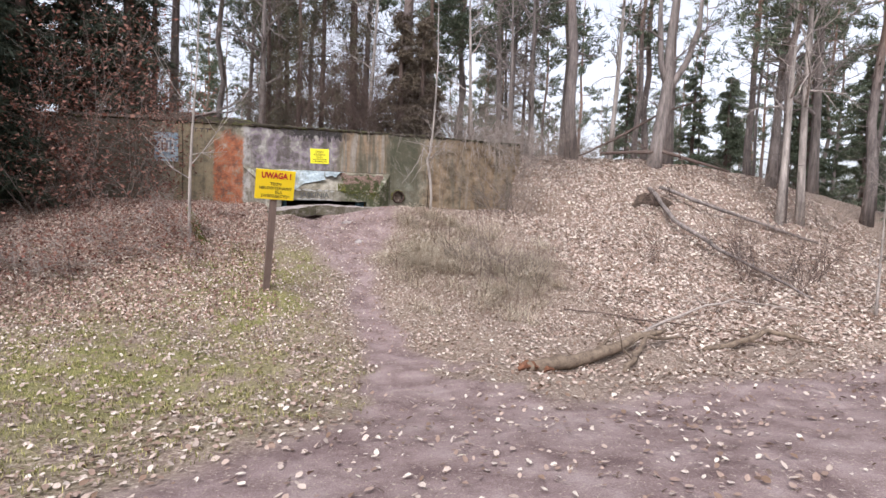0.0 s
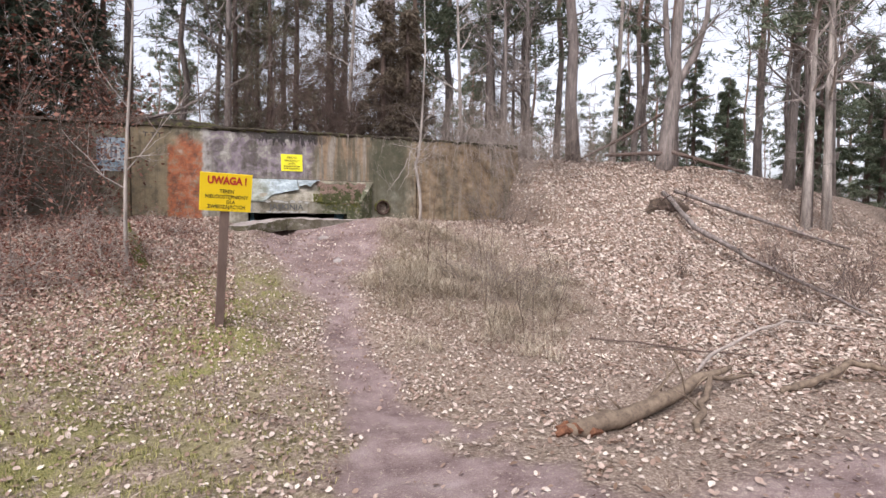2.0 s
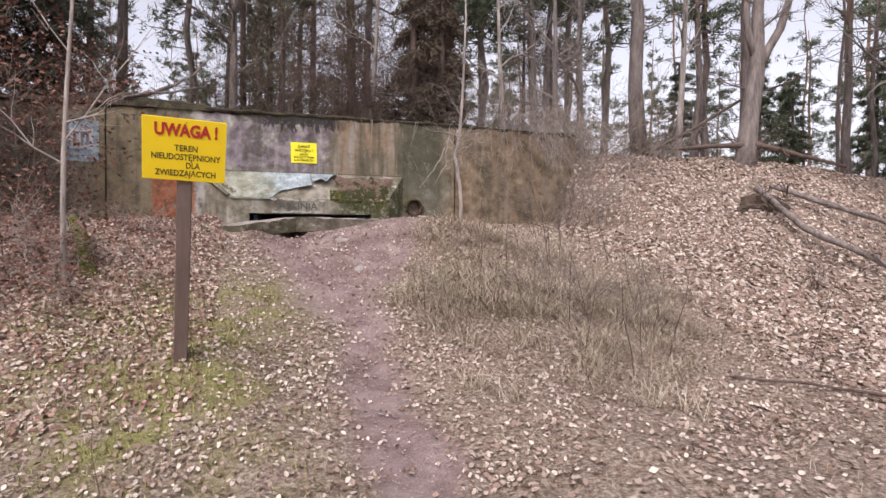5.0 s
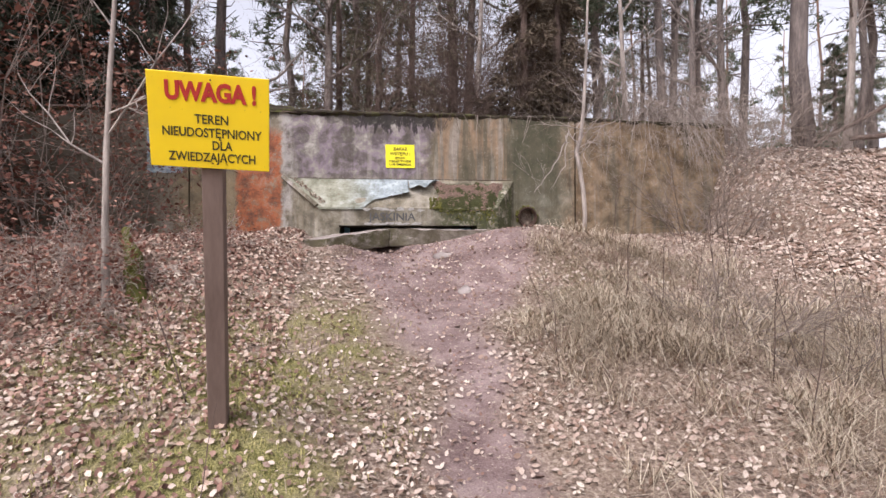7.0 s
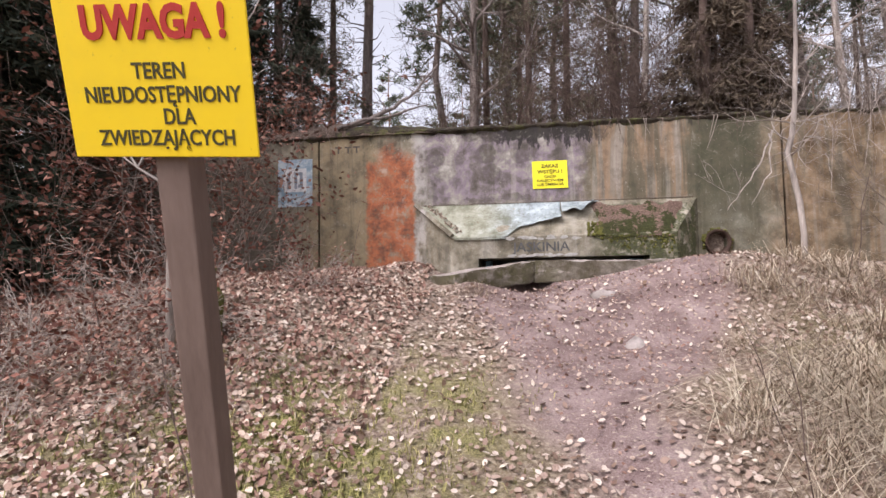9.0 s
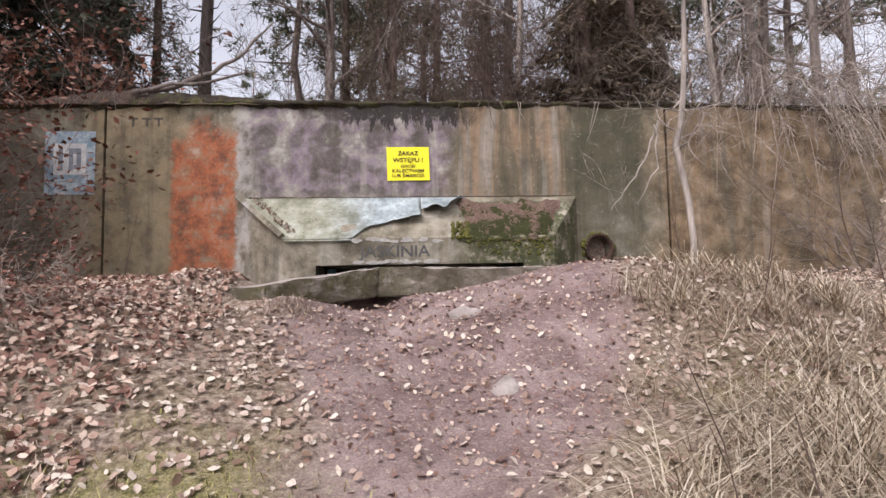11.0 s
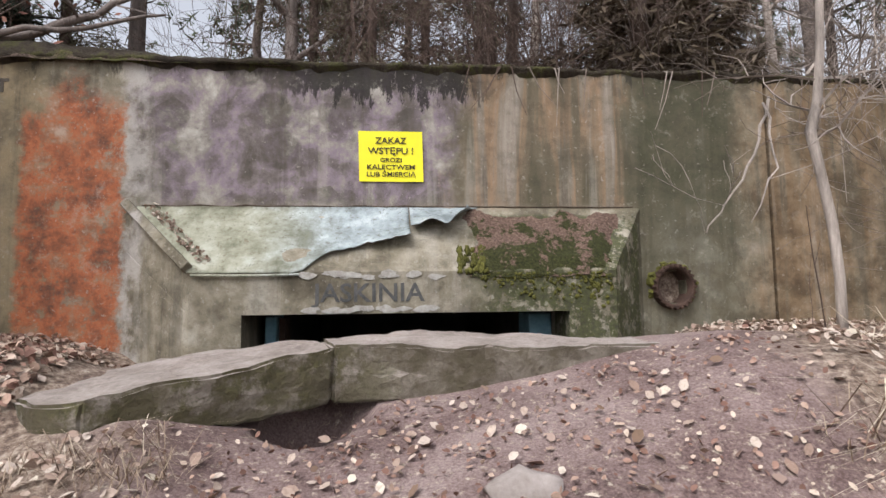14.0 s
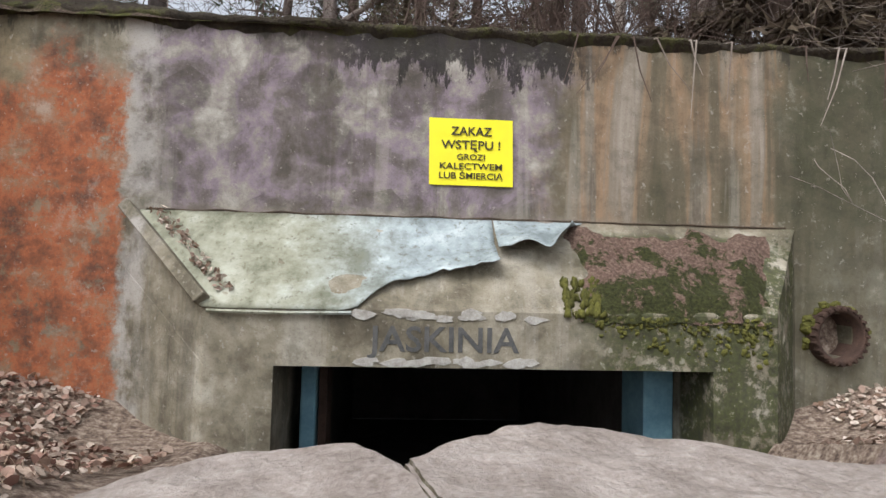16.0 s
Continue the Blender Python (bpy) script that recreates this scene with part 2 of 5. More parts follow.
    col = m.mix(m.step(fine, 0.60, 0.65, 0.0, 0.4), col, (0.42, 0.39, 0.34))
    col = m.mix(m.step(grit, 0.35, 0.42, 0.4, 0.0), col, (0.07, 0.06, 0.05))
    h = m.math("ADD", m.math("MULTIPLY", mid, 0.5), m.math("ADD", m.math("MULTIPLY", fine, 0.4), m.math("MULTIPLY", grit, 0.15)))
    return m.end(col, m.step(fine, 0.3, 0.7, 0.75, 0.98), 0.0, h, 0.6, 0.02)


def ground_cover():
    m = Nodes("forest_floor")
    dirt, moss = m.attr("dirt"), m.attr("moss")
    litter = m.noise(26, 6, 0.75)
    lump = m.noise(2.2, 6, 0.6)
    fine = m.noise(85, 4, 0.7)
    col = m.ramp(litter, [(0.36, (0.075, 0.05, 0.038)), (0.48, (0.20, 0.145, 0.11)), (0.58, (0.34, 0.27, 0.21)), (0.70, (0.52, 0.45, 0.37))])
    earth = m.ramp(m.math("ADD", m.math("MULTIPLY", lump, 0.5), m.math("MULTIPLY", fine, 0.5)),
                   [(0.38, (0.105, 0.067, 0.060)), (0.5, (0.215, 0.152, 0.140)), (0.64, (0.36, 0.285, 0.262))])
    green = m.ramp(fine, [(0.38, (0.06, 0.06, 0.02)), (0.5, (0.18, 0.17, 0.055)), (0.64, (0.36, 0.32, 0.13))])
    col = m.mix(m.math("MULTIPLY", moss, m.step(lump, 0.38, 0.56)), col, green)
    col = m.mix(m.math("MULTIPLY", dirt, m.step(litter, 0.66, 0.54)), col, earth)
    h = m.math("ADD", m.math("MULTIPLY", litter, 0.6), m.math("MULTIPLY", fine, 0.4))
    return m.end(col, 0.95, 0.0, h, 0.7, 0.03)


def yellow_sheet(name):
    m = Nodes(name)
    col = m.mix(m.step(m.noise(9, 5, 0.6), 0.45, 0.7, 0.0, 0.25), (0.80, 0.56, 0.01), (0.70, 0.50, 0.03))
    col = m.mix(m.step(m.noise(70, 3, 0.6), 0.68, 0.76, 0.0, 0.5), col, (0.25, 0.18, 0.06))
    return m.end(col, 0.5, 0.0, m.noise(3, 2), 0.1, 0.01)


def bark(name, low, high, cut=7.0):
    """Grey fissured bark at the foot that turns orange up the stem."""
    m = Nodes(name)
    z = m.axes(m.obj)[2]
    f = m.noise(9, 7, 0.7, m.obj, stretch=(1, 1, 0.18))
    g = m.noise(40, 4, 0.65, m.obj, stretch=(1, 1, 0.3))
    a = m.ramp(f, [(0.3, tuple(c * 0.35 for c in low)), (0.55, low), (0.75, tuple(min(1, c * 1.7) for c in low))])
    b = m.ramp(f, [(0.3, tuple(c * 0.5 for c in high)), (0.7, high)])
    col = m.mix(m.step(z, cut - 3, cut + 3), a, b)
    return m.end(col, 0.95, 0.0, m.math("ADD", f, m.math("MULTIPLY", g, 0.4)), 0.8, 0.03)


CONCRETE = concrete("weathered_concrete")
SLAB = simple("slab_concrete", (0.20, 0.17, 0.15), (0.42, 0.37, 0.34), 5.0, 0.95, 0.6)
FLAKE = simple("pale_render", (0.22, 0.20, 0.17), (0.50, 0.48, 0.44), 18, 0.95, 0.6)
FLOOR = ground_cover()
YELLOW = yellow_sheet("yellow_enamel")
RED_INK = simple("red_lettering", (0.34, 0.025, 0.02), (0.45, 0.04, 0.03), 20, 0.5, 0.05)
BLACK_INK = simple("black_lettering", (0.035, 0.03, 0.012), (0.07, 0.06, 0.02), 20, 0.6, 0.05)
POST = simple("brown_post_paint", (0.11, 0.075, 0.06), (0.19, 0.135, 0.11), 6, 0.7, 0.3, (1, 1, 0.2), use_object=True)
def zinc():
    m = Nodes("zinc_sheet")
    x = m.axes()[0]
    f, g = m.noise(4, 7, 0.7), m.noise(26, 5, 0.7)
    old = m.ramp(f, [(0.38, (0.16, 0.16, 0.11)), (0.52, (0.27, 0.27, 0.20)), (0.66, (0.38, 0.38, 0.31))])
    clean = m.ramp(f, [(0.38, (0.20, 0.235, 0.24)), (0.55, (0.36, 0.41, 0.42)), (0.68, (0.55, 0.60, 0.60))])
    col = m.mix(m.step(m.math("MULTIPLY_ADD", f, 1.2, x), -0.5, 0.35), old, clean)
    col = m.mix(m.step(g, 0.56, 0.66, 0.0, 0.6), col, (0.12, 0.11, 0.07))
    return m.end(col, m.step(g, 0.4, 0.6, 0.5, 0.75), 0.25, g, 0.2, 0.004)


ZINC = zinc()
RUST = simple("rusty_iron", (0.028, 0.017, 0.013), (0.085, 0.05, 0.036), 14, 0.9, 0.7)
BLUE = simple("blue_jamb_paint", (0.10, 0.21, 0.27), (0.22, 0.38, 0.45), 5, 0.8, 0.2)
# inner concrete: the darkness of the unlit passage is put into the colour
INSIDE = simple("shade_dark_concrete", (0.05, 0.045, 0.04), (0.12, 0.11, 0.10), 3, 0.95, 0.4)
MOSS = simple("moss", (0.035, 0.035, 0.010), (0.14, 0.135, 0.03), 14, 1.0, 0.9)
SOIL = simple("root_soil", (0.03, 0.022, 0.016), (0.12, 0.085, 0.06), 8, 1.0, 1.0)
PINE_BARK = bark("pine_bark", (0.17, 0.14, 0.125), (0.30, 0.185, 0.13))
GREY_BARK = bark("grey_bark", (0.21, 0.175, 0.155), (0.25, 0.21, 0.19))
PALE_BARK = bark("pale_bark", (0.36, 0.31, 0.27), (0.42, 0.37, 0.33))
TWIG = simple("dry_twig", (0.13, 0.10, 0.085), (0.29, 0.24, 0.20), 9, 0.95, 0.4)
PALE_TWIG = simple("pale_dry_twig", (0.22, 0.18, 0.15), (0.42, 0.36, 0.31), 9, 0.95, 0.4)
DARK_TWIG = simple("dark_twig", (0.06, 0.042, 0.034), (0.15, 0.105, 0.085), 9, 0.95, 0.4)
LOG_BARK = simple("old_log_bark", (0.07, 0.048, 0.035), (0.26, 0.195, 0.135), 11, 0.95, 0.8)
ROT = simple("rotten_wood", (0.07, 0.028, 0.015), (0.24, 0.11, 0.06), 16, 1.0, 0.9)
NEEDLES = leafy("pine_needles", [(0.0, (0.05, 0.075, 0.042)), (0.5, (0.095, 0.12, 0.072)), (1.0, (0.16, 0.17, 0.11))])
SPRUCE = leafy("spruce_needles", [(0.0, (0.018, 0.030, 0.020)), (0.6, (0.04, 0.055, 0.035)), (1.0, (0.075, 0.08, 0.05))])
BROWN_NEEDLES = leafy("brown_needles", [(0.0, (0.05, 0.035, 0.025)), (0.5, (0.10, 0.075, 0.05)), (1.0, (0.15, 0.12, 0.08))])
OLIVE_NEEDLES = leafy("olive_needles", [(0.0, (0.06, 0.048, 0.03)), (0.45, (0.12, 0.10, 0.062)), (0.75, (0.12, 0.12, 0.07)), (1.0, (0.24, 0.21, 0.145))])
RUST_LEAF = leafy("rust_beech_leaves", [(0.0, (0.085, 0.032, 0.024)), (0.5, (0.19, 0.075, 0.052)), (1.0, (0.36, 0.20, 0.145))])
LITTER = leafy("fallen_leaves", [(0.0, (0.16, 0.10, 0.065)), (0.35, (0.29, 0.20, 0.155)), (0.65, (0.44, 0.345, 0.28)), (0.9, (0.57, 0.485, 0.41)), (1.0, (0.66, 0.59, 0.47))])
m = Nodes("single_fallen_leaf")
LITTER_ONE = m.end(m.ramp(m.n("ShaderNodeObjectInfo").outputs["Random"], [(0.0, (0.12, 0.07, 0.055)), (0.45, (0.22, 0.145, 0.115)), (0.85, (0.34, 0.25, 0.205)), (1.0, (0.55, 0.47, 0.39))]), 0.8)
RED_LITTER = leafy("reddish_fallen_leaves", [(0.0, (0.12, 0.06, 0.045)), (0.4, (0.26, 0.145, 0.11)), (0.7, (0.42, 0.29, 0.22)), (1.0, (0.62, 0.51, 0.41))])
STRAW = leafy("dry_grass_blades", [(0.0, (0.17, 0.115, 0.08)), (0.45, (0.34, 0.25, 0.18)), (0.8, (0.42, 0.335, 0.245)), (1.0, (0.62, 0.54, 0.42))])
PALE_STRAW = leafy("pale_grass_blades", [(0.0, (0.22, 0.16, 0.11)), (0.5, (0.42, 0.34, 0.24)), (1.0, (0.66, 0.58, 0.45))])
GREEN_GRASS = leafy("green_grass_blades", [(0.0, (0.10, 0.10, 0.03)), (0.5, (0.25, 0.235, 0.07)), (1.0, (0.46, 0.40, 0.17))])


# ---- terrain ----
ALONG = (-60.0, -17.5, -14.5, -12.2, -10.5, -8.5, -7.0, -6.0, -5.0, -4.2, -3.5, -3.0, -2.4, -1.5, 0.0)
LEVEL = (-0.15, -0.20, -0.42, -0.72, -0.90, -0.85, -0.62, -0.33, -0.03, 0.20, 0.45, 0.63, 0.74, 0.95, 1.10)
WALL_L, WALL_R = -9.0, 6.05


def smooth(t):
    t = np.clip(t, 0, 1)
    return t * t * (3 - 2 * t)


def hump(x, y, cx, cy, rx, ry):
    return np.exp(-((x - cx) / rx) ** 2 - ((y - cy) / ry) ** 2)


def ripple(x, y):
    return (np.sin(1.7 * x + 0.9 * y) * np.sin(1.3 * y - 0.6 * x + 1) + 0.5 * np.sin(4.1 * x - 1.2 * y + 2) * np.sin(3.7 * y + 1.1 * x)
            + 0.35 * np.sin(9.3 * x + 2.2 * y) * np.sin(8.1 * y - 3.0 * x))


def height(x, y):
    """The ground's height: a hollow before the bunker, its earth bank, and the covered top behind the wall."""
    x, y = np.asarray(x, float), np.asarray(y, float)
    low = np.interp(y, ALONG, LEVEL)
    low = low + 0.42 * hump(x, y, -3.2, -4.0, 1.9, 1.5) + 0.22 * hump(x, y, 2.3, -5.6, 1.4, 1.3) + 0.30 * hump(x, y, 6.2, -4.2, 2.2, 1.6)
    low = low + 0.10 * hump(x, y, -2.0, -6.4, 1.2, 0.9) - 0.05 * hump(x, y, 0.05, -6.5, 0.5, 3.0)
    low = low + 0.37 * hump(x, y, 1.75, -2.3, 1.2, 1.0) + 0.12 * hump(x, y, -2.6, -1.6, 0.9, 1.0)
    low = low - 0.26 * hump(x, y, -1.75, -0.5, 0.75, 0.9) - 0.24 * hump(x, y, 1.85, -0.3, 0.55, 0.6)
    low = low + 0.22 * hump(x, y, -1.75, -2.0, 0.45, 0.6) + 0.14 * hump(x, y, -1.05, -2.42, 0.35, 0.22)
    low = low + 0.12 * hump(x, y, -1.9, -6.6, 0.8, 0.6)
    # hollow under the fallen slab
    low = low - 1.35 * smooth((x + 1.32) / 0.22) * smooth((1.62 - x) / 0.22) * smooth((y + 1.70) / 0.20)
    low = low - 0.80 * hump(x, y, -0.38, -2.04, 0.14, 0.19)
    far_right = smooth((x - 13.0) / 14.0)
    top = 3.02 - 1.9 * far_right - 2.2 * smooth((y - 6.0) / 22.0)
    bank = smooth((x - WALL_R + 0.15) / 1.2) + smooth((WALL_L - x) / 1.2)
    start = np.where(bank > 0, 0.06 - 4.1 * bank, 0.06)
    rise = smooth((y - start) / (0.24 + 5.3 * bank))
    z = low + (top - low) * rise
    rough = 0.035 + 0.03 * smooth((np.abs(x - 0.1) - 0.6) / 1.5)
    calm = 1 - 0.75 * smooth((-11.8 - y) / 2.0)
    return z + rough * calm * ripple(x, y) * (1 - 0.7 * smooth((y + 2.6) / 0.6) * (np.abs(x) < 6) * (y < 0.3))


def lay(*pts):
    return [(x, y, float(height(x, y)) + up) for x, y, up in pts]


def path_mask(x, y):
    """1 on trodden earth: the footpath, the landing before the slab and the forest track."""
    centre = np.interp(y, (-14, -9, -7.2, -5.7, -4.7, -3.5), (0.05, 0.2, 0.07, 0.2, 0.1, 0.3))
    wide = np.interp(y, (-13, -10.5, -8.8, -7.2, -5.7, -4.7, -3.2, -2.2), (1.2, 0.62, 0.38, 0.32, 0.27, 0.5, 1.25, 1.5))
    centre = centre + 0.04 * np.sin(3.1 * y + 1)
    foot = smooth((wide - np.abs(x - centre) + (0.12 + 0.25 * (y < -9.5)) * ripple(2 * x, 2 * y)) / 0.4 + 0.5) * (y < -1.2)
    edge = np.interp(x, (-6, -2.6, -1.0, 1.4, 8.0, 14), (-15.2, -13.4, -12.2, -12.2, -11.4, -11.0))
    track = smooth((edge - y) / 0.9 + 0.5) * smooth((y + 21) / 1.0)
    return np.clip(np.maximum(foot, track), 0, 1)


def moss_mask(x, y):
    return np.clip(1.1 * hump(x, y, -4.2, -9.8, 3.2, 3.0) + 0.8 * hump(x, y, -1.9, -6.2, 0.9, 1.3) + 0.6 * hump(x, y, 2.2, -4.4, 1.2, 0.9)
                   + 0.8 * hump(x, y, -1.0, -5.2, 0.6, 0.9) + 0.5 * hump(x, y, -1.15, -7.1, 0.4, 0.35) + 0.5 * hump(x, y, -2.0, -7.5, 0.5, 0.35) + 0.5 * hump(x, y, -2.4, -5.4, 0.9, 0.8), 0, 1)


def spread(lo, hi, step, far):
    inner = np.arange(lo, hi + 1e-6, step)
    out = np.cumsum(step * 1.22 ** np.arange(1, 60))
    out = out[out < far]
    return np.concatenate([lo - out[::-1], inner, hi + out])


def make_ground():
    xs = spread(-8, 12, 0.11, 600)
    ys = np.unique(np.round(np.concatenate([spread(-18, 4, 0.11, 600), np.arange(-2.5, 0.4, 0.045)]), 3))
    gx, gy = np.meshgrid(xs, ys)
    z = height(gx, gy)
    n, w = len(ys), len(xs)
    i = np.arange(n * w).reshape(n, w)
    quads = np.stack([i[:-1, :-1], i[:-1, 1:], i[1:, 1:], i[1:, :-1]], -1).reshape(-1, 4)
    cx, cy = (gx[:-1, :-1] + gx[1:, 1:]).ravel() / 2, (gy[:-1, :-1] + gy[1:, 1:]).ravel() / 2
    quads = quads[~((cx > -1.13) & (cx < 1.39) & (cy > -0.03) & (cy < 0.42))]
    me = fast_mesh("ground", np.stack([gx, gy, z], -1).reshape(-1, 3), quads, FLOOR)
    me.polygons.foreach_set("use_smooth", [True] * len(me.polygons))
    for key, fn in (("dirt", path_mask), ("moss", moss_mask)):
        at = me.attributes.new(key, "FLOAT", "POINT")
        at.data.foreach_set("value", fn(gx, gy).ravel().astype(np.float32))
    return tagged(new("ground", me), "leaf-strewn forest floor with a trodden brown footpath", "ground", kind="structure")


GROUND = make_ground()


# ---- bunker wall ----
def wall_panel(name, x0, x1, top0, top1):
    b = Build()
    b.add([(x0, 0, 0.2), (x1, 0, 0.2), (x1, 0.42, 0.2), (x0, 0.42, 0.2), (x0, 0, top0), (x1, 0, top1), (x1, 0.42, top1), (x0, 0.42, top0)],
          [(3, 2, 1, 0), (4, 5, 6, 7), (0, 1, 5, 4), (1, 2, 6, 5), (2, 3, 7, 6), (3, 0, 4, 7)])
    return b


def cut_panel():
    """The middle of the wall, with the doorway behind the porch cut through it."""
    b = Build()
    for x0, x1, z0, z1 in ((-3.635, -1.07, 0.2, 3.27), (1.33, 2.23, 0.2, 3.27), (2.49, 3.29, 0.2, 3.27), (2.23, 2.49, 0.2, 1.285), (2.23, 2.49, 1.555, 3.27), (-1.07, 1.33, 1.24, 3.27)):
        b.box(x0, x1, 0, 0.42, z0, z1)
    return b


for name, b in (("wall_west", wall_panel("wall_west", WALL_L, -3.665, 3.25, 3.27)), ("wall_middle", cut_panel()),
                ("wall_east", wall_panel("wall_east", 3.32, WALL_R + 0.3, 3.25, 3.22))):
    ob = new(name, b.mesh(name, CONCRETE))
    tagged(ob, "stained bunker wall of weathered concrete", "wall", kind="structure")
joint = Build()
joint.box(-3.72, -3.58, 0.09, 0.40, 0.3, 3.2)
joint.box(3.25, 3.37, 0.09, 0.40, 0.3, 3.2)
tagged(new("joint_filler", joint.mesh("joint_filler", SOIL)), "dark open expansion joint in the concrete wall", "joint", kind="structure")


def cap():
    """The overhanging edge of the roof, dark and mossy."""
    b = Build()
    n = 220
    prof = ((-0.012, 3.262), (-0.03, 3.275), (-0.025, 3.30), (0.05, 3.325), (0.55, 3.32), (0.55, 3.14), (0.02, 3.2))
    verts, faces = [], []
    k = len(prof)
    for i in range(n + 1):
        x = WALL_L + (WALL_R + 0.25 - WALL_L) * i / n
        droop = 0.06 * smooth((abs(x) - 2) / 5)
        for j, (y, z) in enumerate(prof):
            v = noise.noise_vector(Vector((x * 2.1, y * 3, z * 3))) * 0.022 + noise.noise_vector(Vector((x * 7, y * 6, z * 6))) * 0.022 + noise.noise_vector(Vector((x * 19, y * 9, z * 9))) * 0.014
            extra = 0.10 * math.exp(-((x + 2.9) / 0.9) ** 2) if j in (3,) else 0
            verts.append((x, y + v.y, z + v.z - droop + extra))
    for i in range(n):
        for j in range(k):
            a, c = i * k + j, i * k + (j + 1) % k
            faces.append((a, a + k, c + k, c))
    faces += [tuple(range(k)), tuple(range(n * k, n * k + k))[::-1]]
    b.add(verts, faces)
    return b


m = Nodes("mossy_cap")
f, g = m.noise(6, 7, 0.72), m.noise(30, 5, 0.7)
col = m.ramp(f, [(0.3, (0.02, 0.017, 0.012)), (0.5, (0.06, 0.047, 0.033)), (0.62, (0.085, 0.085, 0.03)), (0.8, (0.19, 0.15, 0.10))])
CAP = m.end(col, 1.0, 0.0, m.math("ADD", f, g), 1.0, 0.04)
tagged(new("wall_cap", cap().mesh("wall_cap", CAP, True)), "dark mossy concrete edge along the top of the wall", "wall cap", kind="structure")


def roof_heap():
    """Needles, soil and moss heaped on the edge of the roof."""
    nu, nv = 90, 12
    verts, faces = [], []
    for i in range(nu + 1):
        x = -6.4 + 5.6 * i / nu
        crest = 0.10 + 0.20 * math.exp(-((x + 3.5) / 0.9) ** 2) + 0.08 * math.exp(-((x + 2.2) / 0.5) ** 2)
        crest *= min(1.0, (i + 1) / 8, (nu - i + 1) / 20)
        for j in range(nv + 1):
            v = j / nv
            lump = crest * math.sin(math.pi * v) ** 0.7
            p = Vector((x, -0.05 + 0.85 * v, 3.25 + lump))
            p.z += (0.05 * noise.noise(p * 4) + 0.03 * noise.noise(p * 13)) * min(1, 6 * lump)
            p.y += 0.04 * noise.noise(p * 6 + Vector((5, 1, 2)))
            verts.append(p)
    for i in range(nu):
        for j in range(nv):
            a = i * (nv + 1) + j
            faces.append((a, a + nv + 1, a + nv + 2, a + 1))
    b = Build()
    b.add(verts, faces)
    m = Nodes("needle_heap")
    f, g = m.noise(3.5, 7, 0.7), m.noise(48, 5, 0.7)
    x = m.axes()[0]
    brown = m.ramp(g, [(0.34, (0.035, 0.024, 0.018)), (0.5, (0.11, 0.077, 0.058)), (0.66, (0.24, 0.18, 0.14))])
    green = m.ramp(g, [(0.34, (0.03, 0.033, 0.01)), (0.6, (0.115, 0.115, 0.03))])
    col = m.mix(m.math("MULTIPLY", m.step(x, -2.9, -2.5), m.step(f, 0.42, 0.52)), brown, green)
    tagged(new("roof_heap", b.mesh("roof_heap", m.end(col, 1.0, 0.0, m.math("ADD", f, g), 1.0, 0.04), True)), "brown needles, soil and moss heaped on the roof edge", "soil heap", kind="stuff")


roof_heap()
root_rng = np.random.default_rng(23)
for i in range(26):
    b = Build()
    x, z = root_rng.uniform(0.3, 5.6), 3.26
    drop = root_rng.uniform(0.12, 0.5)
    side = root_rng.normal() * 0.12
    b.tube([(x, 0.06, z + 0.05), (x + 0.02, -0.06, z + 0.02), (x + side * 0.4, -0.075, z - drop * 0.5), (x + side, -0.06, z - drop)], [0.007, 0.006, 0.004, 0.002], 4)
    tagged(new("hanging_root", b.mesh("hanging_root", (TWIG, DARK_TWIG, PALE_TWIG)[i % 3])), "thin dead root hanging over the roof edge", "root", "roots hanging over the roof edge")


